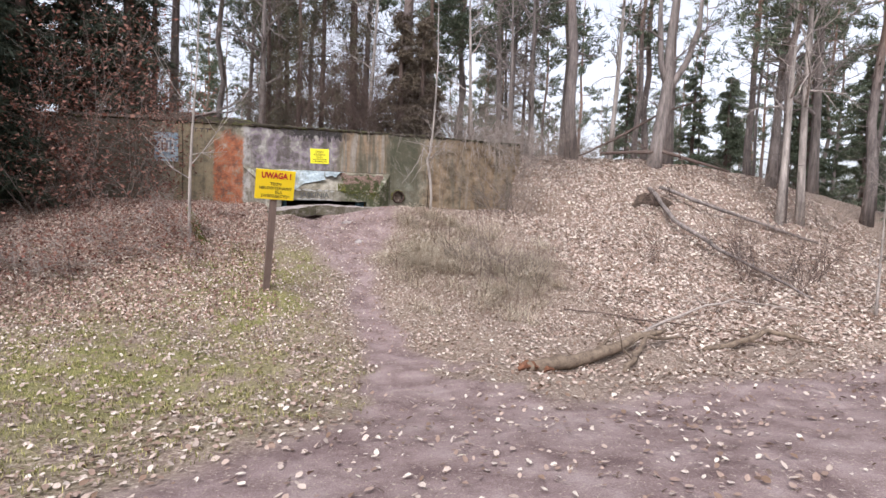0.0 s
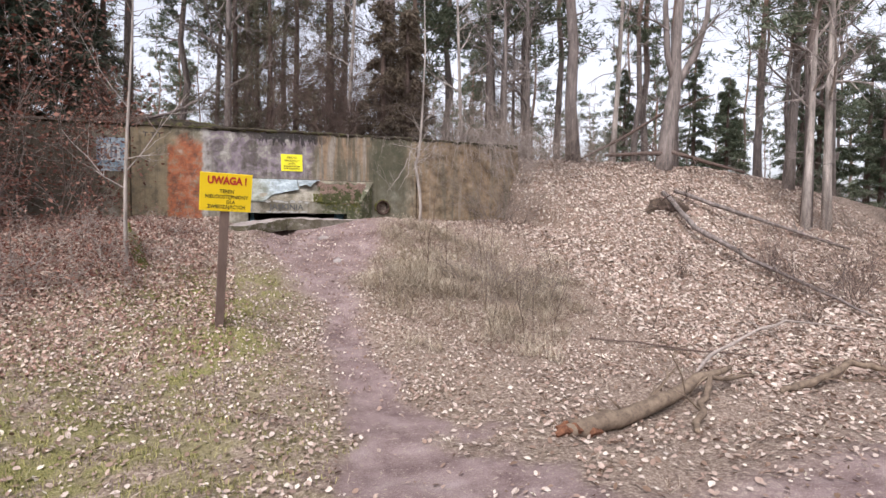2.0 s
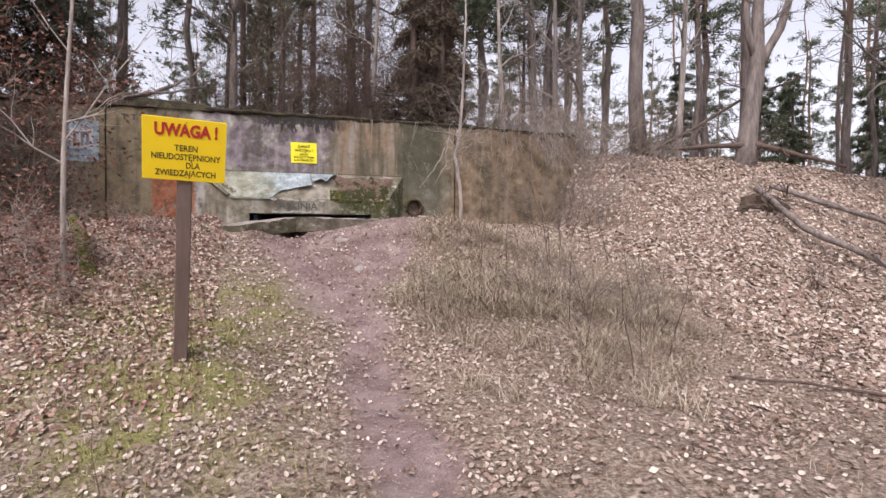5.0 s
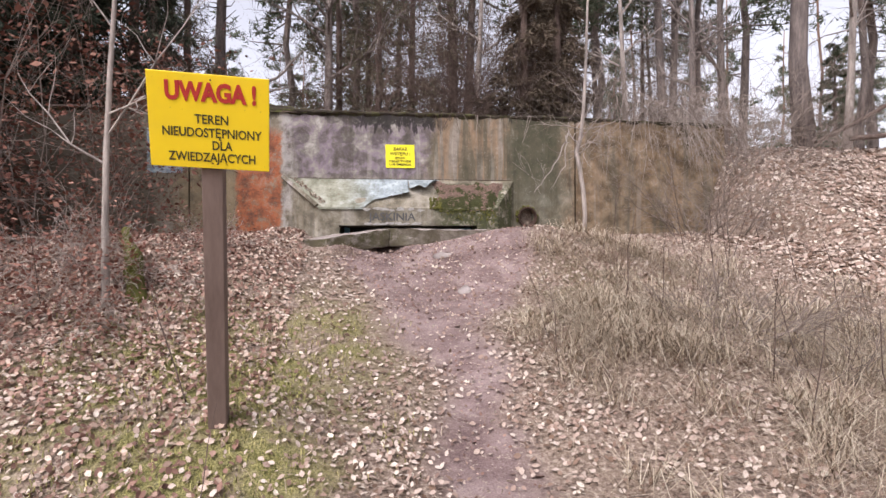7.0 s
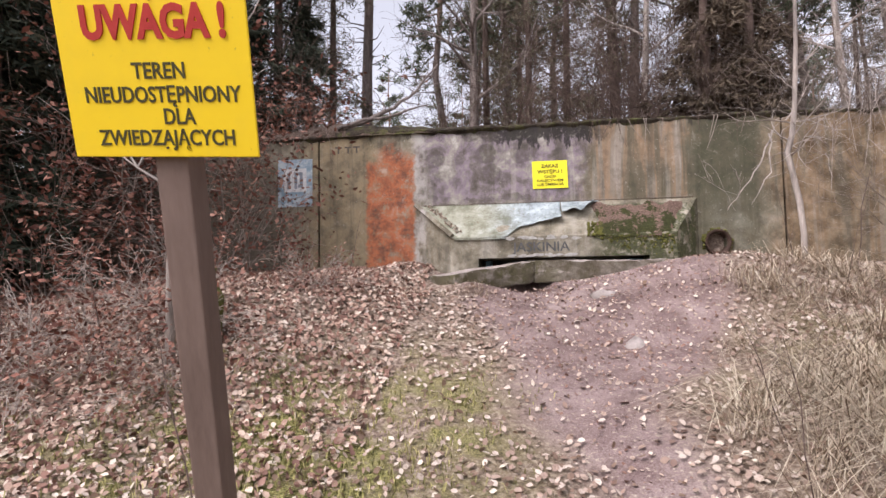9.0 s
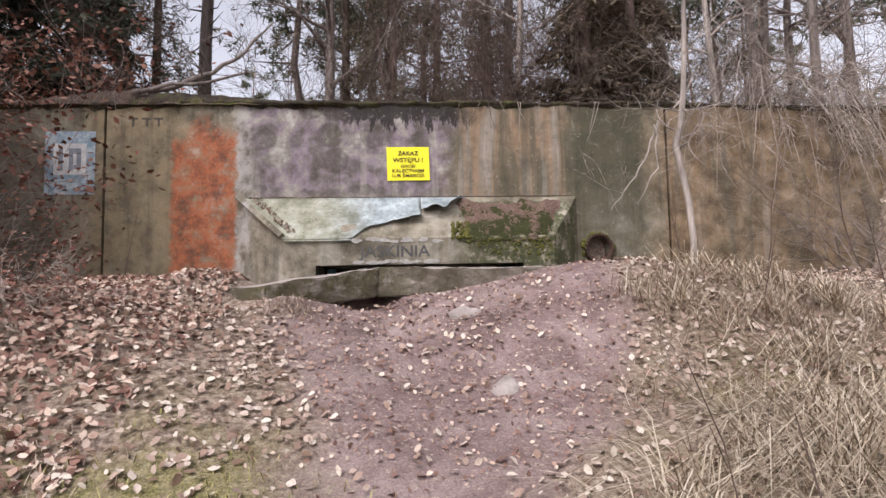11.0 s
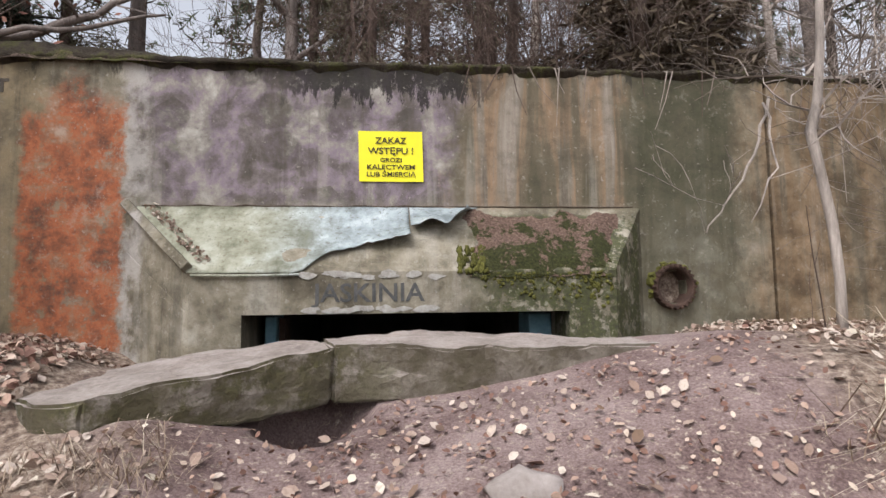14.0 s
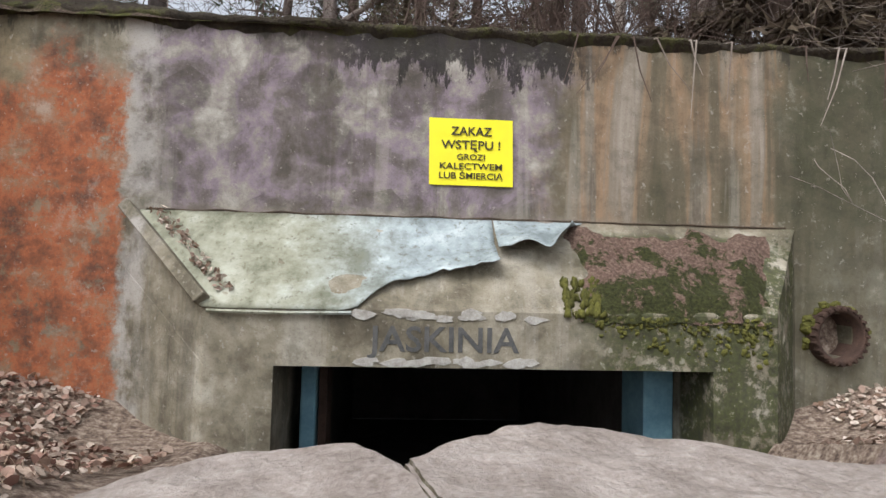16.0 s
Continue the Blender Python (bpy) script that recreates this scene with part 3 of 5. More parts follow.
def porch():
    """The low entrance block: splayed cheeks, a sloping top and a wide low opening."""
    root = tagged(new("entrance_block"), "projecting concrete entrance block with a sloping roof and low opening", "bunker entrance")
    base, front = -0.3, -0.45
    xl, xr, fl, fr = -2.06, 2.11, -1.43, 1.70
    ol, orr, oz = -1.07, 1.33, 1.24
    zt, zf = 2.09, 1.545
    roof = Build()
    roof.add([(xl, 0.0, zt), (xr, 0.0, zt), (fr, front, zf), (fl, front, zf), (xl, 0.0, zt - 0.35), (xr, 0.0, zt - 0.35), (fr, front, zf - 0.305), (fl, front, zf - 0.305)],
             [(0, 3, 2, 1), (4, 5, 6, 7), (2, 3, 7, 6), (0, 1, 5, 4), (0, 4, 7, 3), (1, 2, 6, 5)])
    part("roof", roughened(roof, 22, 0.012, 6.0, lambda v: v.y > -0.42), CONCRETE, root)
    for x0, x1, w in ((fl, ol, xl), (orr, fr, xr)):
        cheek = Build()
        edge = fl if w < 0 else fr
        ring = [(x0, front), (x1, front), (x1, 0.0), (w, 0.0)] if w < 0 else [(x0, front), (x1, front), (w, 0.0), (x0, 0.0)]
        tops = [zf - 0.307, zf - 0.307, 1.737, 1.737]
        cheek.add([(x, y, base) for x, y in ring] + [(x, y, z) for (x, y), z in zip(ring, tops)],
                  [(3, 2, 1, 0), (4, 5, 6, 7), (0, 1, 5, 4), (1, 2, 6, 5), (2, 3, 7, 6), (3, 0, 4, 7)])
        part("cheek", cheek, CONCRETE, root)
    # lip along the splayed edge
    lip = Build()
    lip.tube([(xl - 0.01, -0.005, zt + 0.03), (fl - 0.02, front - 0.005, zf + 0.035)], [0.05, 0.05], 4)
    part("lip", bevelled(lip, 0.006, 1), CONCRETE, root)
    # jambs and passage
    for x0, x1 in ((ol + 0.07, ol + 0.16), (orr - 0.20, orr - 0.008)):
        j = Build()
        j.box(x0, x1, 0.02, 0.40, base, oz - 0.02)
        part("jamb", bevelled(j, 0.01, 1), BLUE, root, "jamb with flaking pale blue paint")
    frame_bar = Build()
    frame_bar.box(ol + 0.17, ol + 0.22, 0.10, 0.36, base, oz - 0.04)
    part("door_frame", frame_bar, RUST, root, "rusty iron door frame")
    t = 0.12
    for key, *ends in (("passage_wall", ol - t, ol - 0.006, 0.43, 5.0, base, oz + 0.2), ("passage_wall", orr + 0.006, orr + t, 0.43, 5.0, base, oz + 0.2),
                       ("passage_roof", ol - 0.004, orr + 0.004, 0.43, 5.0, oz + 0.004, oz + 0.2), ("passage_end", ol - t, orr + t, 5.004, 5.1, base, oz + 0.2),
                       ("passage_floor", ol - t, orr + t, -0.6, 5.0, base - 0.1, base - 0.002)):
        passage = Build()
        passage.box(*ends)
        part(key, passage, INSIDE, root, "concrete with the unlit passage's darkness in its colour")
    # torn crust of render above the opening
    for i in range(34):
        crust = Build()
        x = -0.62 + 0.95 * RNG.random()
        z = 1.255 + 0.03 * RNG.random() if i % 2 else 1.505 + 0.03 * RNG.random()
        r = 0.03 + 0.045 * RNG.random()
        ring = [(x + r * RNG.uniform(0.6, 1.5) * math.cos(k), z + 0.55 * r * RNG.uniform(0.4, 1.0) * math.sin(k)) for k in np.arange(0, 6.2, 0.8)]
        n = len(ring)
        d = RNG.uniform(0.004, 0.010)
        crust.add([(p, front - 0.001 - d, max(q, 1.242)) for p, q in ring] + [(p, front + 0.01, max(q, 1.242)) for p, q in ring],
                  [tuple(range(n))[::-1]] + [(k, (k + 1) % n, n + (k + 1) % n, n + k) for k in range(n)])
        part("render_flake", crust, FLAKE, root, "broken pale render")
    lettering("graffiti", "JASKINIA", 0.19, simple("faded_black_paint", (0.045, 0.045, 0.045), (0.12, 0.118, 0.112), 14, 0.9, 0.1),
              Matrix.Translation((-0.165, front - 0.0025, 1.385)) @ pose(0, 0, 0, 90, 0, 0), root, 0.002, 0.82)
    root.children[-1]["label"] = "faded hand-painted black lettering"


porch()


def zinc_sheet():
    """Thin sheet roofing on the sloping top, torn and curled up towards one end."""
    def on(x, y, lift=0.0):
        return Vector((x, y, 1.545 + (y + 0.45) * 1.211 + 0.012 + lift))
    root = tagged(new("metal_roof_sheet"), "torn and curled grey zinc sheet on the sloping entrance roof", "roof sheet")
    rows, cols = 14, 60
    verts, faces = [], []
    for i in range(cols + 1):
        u = i / cols
        x = -1.98 + u * 2.12
        side = -0.005 - 0.445 * min(1.0, max(0.0, (x + 1.98) / 0.52))
        lower = float(np.interp(x, (-2, -0.65, -0.62, -0.44, -0.38, -0.19, -0.15, 0.15), (-0.466, -0.466, -0.445, -0.355, -0.36, -0.315, -0.335, -0.325))) + 0.016 * noise.noise(Vector((x * 17, 0, 3))) * (x > -0.62)
        lower = max(lower, side - 0.012)
        curl = float(np.interp(x, (-0.72, -0.5, -0.25, -0.12, 0.15), (0, 0.03, 0.04, 0.09, 0.13)))
        for j in range(rows + 1):
            v = j / rows
            y = -0.008 + (lower + 0.008) * v
            crease = float(np.interp(x, (-0.7, -0.2, 0.15), (0.80, 0.66, 0.40)))
            bend = curl * max(0, (v - crease) / (1 - crease)) + 0.010 * math.sin(7 * x + 5 * v) * v * (x > -0.8) + 0.012 * abs(noise.noise(Vector((x * 9, v * 4, 1)))) * v * (x > -0.6)
            p = on(x, y, bend)
            p.y -= 0.35 * bend
            p += 0.004 * noise.noise_vector(p * 9)
            verts.append(p)
    for i in range(cols):
        for j in range(rows):
            a = i * (rows + 1) + j
            faces.append((a, a + 1, a + rows + 2, a + rows + 1))
    s = Build()
    s.add(verts, faces)
    main = part("sheet", s, ZINC, root, smooth=True)
    solid = main.modifiers.new("thickness", "SOLIDIFY")
    solid.thickness = 0.004
    # turned-down front edge
    hem = Build()
    hem.tube([on(-1.42, -0.47, -0.008), on(-1.0, -0.472, -0.01), on(-0.67, -0.468, -0.008)], [0.011] * 3, 6)
    part("hem", hem, ZINC, root)
    # the crumpled second sheet
    verts, faces = [], []
    rows, cols = 12, 20
    for i in range(cols + 1):
        u = i / cols
        for j in range(rows + 1):
            v = j / rows
            x = 0.15 + 0.56 * u - 0.10 * v * u
            low = float(np.interp(u, (0, 0.35, 0.62, 1), (-0.20, -0.245, -0.29, -0.09)))
            y = -0.01 + low * v
            bend = (0.05 + 0.09 * math.sin(math.pi * u) + 0.05 * u) * v ** 1.5 + 0.02 * abs(math.sin(8 * u + 2 * v)) * v
            p = on(x, y, bend)
            p.y -= 0.4 * bend
            verts.append(p)
    for i in range(cols):
        for j in range(rows):
            a = i * (rows + 1) + j
            faces.append((a, a + 1, a + rows + 2, a + rows + 1))
    s = Build()
    s.add(verts, faces)
    flap = part("torn_flap", s, ZINC, root, "crumpled upturned flap", smooth=True)
    solid = flap.modifiers.new("thickness", "SOLIDIFY")
    solid.thickness = 0.004


zinc_sheet()


def moss_patch():
    """Cushion of moss and needles on the bare end of the sloping top."""
    verts, faces = [], []
    nu, nv = 60, 30
    for i in range(nu + 1):
        for j in range(nv + 1):
            u, v = i / nu, j / nv
            x = 0.58 + 1.34 * u - 0.24 * u * v + 0.09 * noise.noise(Vector((v * 4, 2.0 * u, 1))) * (1 - u)
            y = -0.03 - 0.44 * v + 0.07 * noise.noise(Vector((u * 7, 5, v))) * (1 - v) - 0.05 * (1 - v) * u * (u < 0.3)
            edge = min(u, 1 - u, v, 1 - v)
            lump = -0.02 + 0.065 * min(1, edge * 6) + 0.035 * noise.noise(Vector((x * 5, y * 5, 0))) + 0.018 * noise.noise(Vector((x * 19, y * 19, 3)))
            verts.append((x, y - 0.3 * lump, 1.545 + (y + 0.45) * 1.211 + lump))
    for i in range(nu):
        for j in range(nv):
            a = i * (nv + 1) + j
            faces.append((a, a + 1, a + nv + 2, a + nv + 1))
    b = Build()
    b.add(verts, faces)
    m = Nodes("moss_and_needles")
    f, g = m.noise(4.5, 7, 0.75), m.noise(55, 4, 0.7)
    y = m.axes()[1]
    brown = m.ramp(g, [(0.3, (0.075, 0.045, 0.035)), (0.55, (0.19, 0.125, 0.095)), (0.75, (0.33, 0.25, 0.20))])
    green = m.ramp(g, [(0.3, (0.018, 0.021, 0.008)), (0.6, (0.06, 0.063, 0.02)), (0.8, (0.13, 0.125, 0.045))])
    edge = m.math("MULTIPLY_ADD", m.math("SUBTRACT", f, 0.5), 2.8, y)
    col = m.mix(m.step(edge, -0.34, -0.22, 1.0, 0.0), brown, green)
    mat = m.end(col, 1.0, 0.0, m.math("ADD", f, g), 1.0, 0.03)
    tagged(new("moss_cushion", b.mesh("moss_cushion", mat, True)), "moss and brown needles on the sloping entrance roof", "moss", kind="stuff")


moss_patch()


rng_moss = np.random.default_rng(12)
b = Build()
for i in range(300):
    u = rng_moss.random()
    x, z = 0.62 + 1.05 * u ** 0.7, 1.53 - abs(rng_moss.normal()) * (0.05 + 0.10 * u)
    r = rng_moss.uniform(0.006, 0.022)
    if z > 1.25:
        b.tube([(x, -0.445, z), (x, -0.452 - 0.5 * r, z - 0.2 * r)], [r, 0.4 * r], 6)
for i in range(120):
    x, y = 0.50 + 0.22 * rng_moss.random(), -0.30 - 0.16 * rng_moss.random()
    z = 1.545 + (y + 0.45) * 1.211
    r = rng_moss.uniform(0.008, 0.025)
    b.tube([(x, y, z - 0.01), (x, y - 0.4 * r, z + 0.02 + 0.4 * r)], [r, 0.4 * r], 6)
tagged(new("moss_clumps", roughened(b, 1, 0.014, 21).mesh("moss_clumps", MOSS, True)), "small dark moss clumps over the lintel edge", "moss", kind="stuff")
b = Build()
crack = [(-1.95 + 4.0 * i / 60, -0.002, 2.098 + 0.012 * noise.noise(Vector((i * 0.37, 2, 5)))) for i in range(61)]
b.tube(crack, [0.005 + 0.006 * abs(noise.noise(Vector((i * 0.61, 1, 1)))) for i in range(61)], 5)
tagged(new("joint_line", b.mesh("joint_line", SOIL)), "dark open joint above the entrance roof", "joint", kind="structure")


def slab_piece(name, ring, top, thick, label):
    """A broken slab: an uneven outline with a sloping top."""
    b = Build()
    n = len(ring)
    b.add([(x, y, top(x, y)) for x, y in ring] + [(x, y + 0.02, top(x, y) - thick) for x, y in ring],
          [tuple(range(n)), tuple(range(2 * n - 1, n - 1, -1))] + [((i + 1) % n, i, n + i, n + (i + 1) % n) for i in range(n)])
    bm = bmesh.new()
    me = bpy.data.meshes.new("tmp")
    me.from_pydata(b.v, [], b.f)
    bm.from_mesh(me)
    bpy.data.meshes.remove(me)
    bmesh.ops.recalc_face_normals(bm, faces=bm.faces)
    bmesh.ops.bevel(bm, geom=bm.edges[:], offset=0.014, segments=2, affect="EDGES")
    bmesh.ops.triangulate(bm, faces=bm.faces[:])
    for _ in range(4):
        long = [e for e in bm.edges if e.calc_length() > 0.07]
        bmesh.ops.subdivide_edges(bm, edges=long, cuts=1)
        bmesh.ops.triangulate(bm, faces=[f for f in bm.faces if len(f.verts) > 3])
    for v in bm.verts:
        v.co += 0.022 * noise.noise_vector(v.co * 4.0) + 0.010 * noise.noise_vector(v.co * 17)
    me = bpy.data.meshes.new(name)
    bm.to_mesh(me)
    bm.free()
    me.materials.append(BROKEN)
    return tagged(new(name, me), label, "concrete slab", group="broken slabs before the entrance")


m = Nodes("broken_concrete")
f, g = m.noise(4, 7, 0.7), m.noise(38, 5, 0.7)
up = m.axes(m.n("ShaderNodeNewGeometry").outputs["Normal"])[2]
col = m.ramp(m.math("ADD", m.math("MULTIPLY", f, 0.6), m.math("MULTIPLY", g, 0.4)), [(0.32, (0.16, 0.13, 0.11)), (0.5, (0.31, 0.265, 0.235)), (0.68, (0.46, 0.41, 0.375))])
x, y, z = m.axes()
mossy = m.math("MULTIPLY", m.step(up, 0.55, 0.2), m.step(m.math("MULTIPLY_ADD", f, -1.2, x), -0.5, -1.0, 0.25, 1.0))
col = m.mix(m.math("MULTIPLY", mossy, m.step(m.noise(7, 6, 0.75), 0.38, 0.55)), col, m.ramp(g, [(0.3, (0.03, 0.03, 0.012)), (0.7, (0.12, 0.115, 0.04))]))
# steep sides and undersides go darker brown, by the facing of the surface
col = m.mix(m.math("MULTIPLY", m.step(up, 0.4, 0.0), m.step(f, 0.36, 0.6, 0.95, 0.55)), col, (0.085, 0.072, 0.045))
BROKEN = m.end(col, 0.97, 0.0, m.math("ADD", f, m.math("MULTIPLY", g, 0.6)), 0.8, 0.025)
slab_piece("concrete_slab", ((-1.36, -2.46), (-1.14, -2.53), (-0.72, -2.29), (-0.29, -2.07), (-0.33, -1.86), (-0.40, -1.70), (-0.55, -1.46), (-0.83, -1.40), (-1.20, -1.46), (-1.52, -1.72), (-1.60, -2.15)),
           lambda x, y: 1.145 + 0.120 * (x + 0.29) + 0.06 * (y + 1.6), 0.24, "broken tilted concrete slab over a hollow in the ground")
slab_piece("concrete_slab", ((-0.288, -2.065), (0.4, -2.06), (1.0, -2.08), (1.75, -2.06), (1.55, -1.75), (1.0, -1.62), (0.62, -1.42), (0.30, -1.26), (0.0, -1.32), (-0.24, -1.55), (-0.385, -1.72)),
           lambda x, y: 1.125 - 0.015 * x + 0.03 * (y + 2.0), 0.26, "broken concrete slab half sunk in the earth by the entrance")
b = Build()
b.tube([(-0.52, -1.62, 1.02), (-0.38, -1.66, 1.05)], [0.07, 0.05], 6)
tagged(new("concrete_chunk", roughened(b, 2, 0.02, 9).mesh("concrete_chunk", BROKEN)), "loose chunk of broken concrete between the slabs", "rubble")


def clay_pipe():
    root = tagged(new("drain_pipe"), "rusty iron pipe end let into the concrete wall", "pipe")
    cx, cz = 2.36, 1.42
    ro, ri, depth = 0.178, 0.142, 0.08
    b = Build()
    n = 28
    prof = ((ri, 0.5), (ri, -depth), (ro - 0.01, -depth - 0.012), (ro, -depth + 0.01), (ro, 0.004))
    verts = [(cx + r * math.cos(2 * math.pi * k / n), y, cz + 1.05 * r * math.sin(2 * math.pi * k / n)) for k in range(n) for r, y in prof]
    p = len(prof)
    b.add(verts, [(k * p + j, k * p + j + 1, ((k + 1) % n) * p + j + 1, ((k + 1) % n) * p + j) for k in range(n) for j in range(p - 1)])
    part("pipe", b, RUST, root, smooth=True)
    back = Build()
    back.tube([(cx, 0.44, cz), (cx, 0.5, cz)], [0.17, 0.17], 20)
    part("plug", back, INSIDE, root, "dark plug closing the pipe")
    for k in range(24):
        a = 2 * math.pi * k / 24
        t = Build()
        r = ro - 0.008
        t.tube([(cx + r * math.cos(a), -depth - 0.02, cz + 1.05 * r * math.sin(a)), (cx + r * math.cos(a), -depth + 0.03, cz + 1.05 * r * math.sin(a))], [0.013, 0.018], 5)
        part("rim_lump", t, RUST, root)


clay_pipe()
b = Build()
for i in range(26):
    a = RNG.uniform(-0.6, 3.7)
    r = RNG.uniform(0.175, 0.20)
    x, z = 2.36 + r * math.cos(a), 1.42 + r * math.sin(a)
    b.tube([(x, 0.0, z), (x, -RNG.uniform(0.02, 0.07), z)], [0.035, 0.018], 6)
tagged(new("pipe_moss", roughened(b, 1, 0.02, 14).mesh("pipe_moss", MOSS)), "dark moss round the pipe end", "moss", kind="stuff")


# ---- signs ----
def sign_uwaga():
    root = tagged(new("warning_sign"), "yellow warning board on a leaning brown post", "sign")
    foot = Vector((-1.625, -6.60, -0.62))
    top = Vector((-1.512, -7.275, 1.60))
    stem = (top - foot).normalized()
    across = (Vector((1.0, 0.04, 0.0)) - stem * stem.x).normalized()
    b = Build()
    b.box(-0.058, 0.058, -0.058, 0.058, 0.0, (top - foot).length)
    post = part("post", bevelled(b, 0.008), POST, root, "brown painted square post")
    post.matrix_basis = Matrix((across, stem.cross(across), stem)).transposed().to_4x4()
    post.matrix_basis.translation = foot
    mid = Vector((-1.497, -7.348, 1.528))
    right = Vector((0.625, 0.028, -0.025)).normalized()
    up = Vector((0.035, -0.165, 0.485)).normalized()
    up = (up - right * up.dot(right)).normalized()
    out = right.cross(up)
    m = Matrix((right, up, out)).transposed().to_4x4()
    m.translation = mid
    b = Build()
    b.box(-0.315, 0.315, -0.255, 0.255, -0.004, 0.004)
    board = part("board", bevelled(b, 0.003, 1), YELLOW, root, "yellow sheet metal board")
    board.matrix_basis = m
    lines = (("UWAGA !", 0.155, 0.135, 0.47, RED_INK), ("TEREN", 0.013, 0.07, 0.175, BLACK_INK), ("NIEUDOSTĘPNIONY", -0.060, 0.07, 0.52, BLACK_INK),
             ("DLA", -0.128, 0.07, 0.105, BLACK_INK), ("ZWIEDZAJĄCYCH", -0.195, 0.07, 0.46, BLACK_INK))
    for text, y, size, w, ink in lines:
        lettering("lettering", text, size, ink, m @ Matrix.Translation((0.012 + (0.05 if text == "DLA" else 0), y, 0.0055)), root, 0.0015 if ink is BLACK_INK else 0.004, w, 0.014 if ink is BLACK_INK else 0.04)
    for y in (0.225, -0.225):
        s = Build()
        s.tube([(0.01, y, 0.003), (0.01, y, 0.009)], [0.0045, 0.004], 8)
        ob = part("screw", s, RUST, root)
        ob.matrix_basis = m


sign_uwaga()


def sign_zakaz():
    root = tagged(new("prohibition_sign"), "bright yellow warning sheet fixed to the concrete wall", "sign")
    m = Matrix.Translation((0.002, -0.014, 2.512)) @ pose(0, 0, 0, 90, 0, 0)
    b = Build()
    n = 10
    verts, faces = [], []
    for i in range(n + 1):
        for j in range(n + 1):
            x, y = -0.262 + 0.524 * i / n, -0.21 + 0.42 * j / n
            verts.append((x + 0.008 * (0.5 - j / n), y, 0.0012 * math.sin(2.2 * i / n * math.pi) * math.sin(1.7 * j)))
    for i in range(n):
        for j in range(n):
            a = i * (n + 1) + j
            faces.append((a, a + n + 1, a + n + 2, a + 1))
    b.add(verts, faces)
    m2 = Nodes("lemon_sheet")
    col = m2.mix(m2.step(m2.noise(6, 5, 0.6), 0.4, 0.7, 0.0, 0.3), (0.85, 0.76, 0.02), (0.72, 0.62, 0.04))
    board = part("board", b, m2.end(col, 0.5), root)
    board.matrix_basis = m
    board.modifiers.new("thickness", "SOLIDIFY").thickness = 0.002
    for text, y, size, w in (("ZAKAZ", 0.128, 0.075, 0.255), ("WSTĘPU !", 0.042, 0.075, 0.37), ("GROZI", -0.033, 0.05, 0.175), ("KALECTWEM", -0.092, 0.055, 0.39), ("LUB ŚMIERCIĄ", -0.152, 0.055, 0.40)):
        ob = lettering("lettering", text, size, BLACK_INK, m @ Matrix.Translation((0, y, 0.0055)), root, 0.0012, w)


sign_zakaz()


def painted_notice():
    root = tagged(new("painted_notice"), "faded blue and white painted square on the wall", "painted sign")
    m = Nodes("faded_blue_paint")
    wear = m.noise(9, 7, 0.75)
    col = m.mix(m.step(wear, 0.4, 0.6), (0.17, 0.24, 0.29), (0.36, 0.40, 0.42))
    b = Build()
    b.box(-4.34, -3.76, -0.006, 0.0, 2.16, 2.93)
    part("blue_ground", b, m.end(col, 0.9), root)
    white = simple("faded_white_paint", (0.33, 0.32, 0.31), (0.6, 0.59, 0.57), 12, 0.9, 0.2)
    b = Build()
    b.box(-4.24, -3.86, -0.009, -0.0062, 2.40, 2.78)
    part("white_field", b, white, root)
    dark = simple("faded_dark_paint", (0.12, 0.13, 0.15), (0.24, 0.25, 0.27), 12, 0.9, 0.2)
    for x0, x1, z0, z1 in ((-4.18, -4.13, 2.45, 2.72), (-4.06, -3.92, 2.67, 2.72), (-4.06, -4.01, 2.45, 2.67), (-3.97, -3.92, 2.52, 2.67), (-4.0, -3.92, 2.47, 2.52)):
        b = Build()
        b.box(x0, x1, -0.012, -0.0093, z0, z1)
        part("painted_stroke", b, dark, root)
    ink = simple("old_scrawl", (0.04, 0.035, 0.03), (0.12, 0.1, 0.08), 12, 0.9, 0.2)
    scr = tagged(new("wall_scrawl"), "short dark painted strokes high on the wall", "graffiti")
    for x in (-3.38, -3.22, -3.08):
        b = Build()
        b.box(x, x + 0.11, -0.005, 0.0, 3.075, 3.10)
        b.box(x + 0.045, x + 0.07, -0.005, 0.0, 2.99, 3.075)
        part("stroke", b, ink, scr)


painted_notice()


# ---- trees ----
def blades(centres, dirs, length, width, rng, droop=0.0):
    """Narrow three-cornered blades, one face each."""
    c, d = np.asarray(centres), np.asarray(dirs)
    n = len(c)
    side = np.cross(d, rng.normal(size=(n, 3)))
    side /= np.linalg.norm(side, axis=1, keepdims=True) + 1e-9
    L = length * rng.uniform(0.6, 1.3, (n, 1))
    W = width * rng.uniform(0.6, 1.3, (n, 1))
    tip = c + d * L
    tip[:, 2] -= droop * L[:, 0]
    v = np.stack([c - side * W / 2, c + side * W / 2, tip], 1).reshape(-1, 3)
    return v, np.arange(3 * n).reshape(n, 3)


def unit(v):
    return v / (np.linalg.norm(v, axis=-1, keepdims=True) + 1e-9)


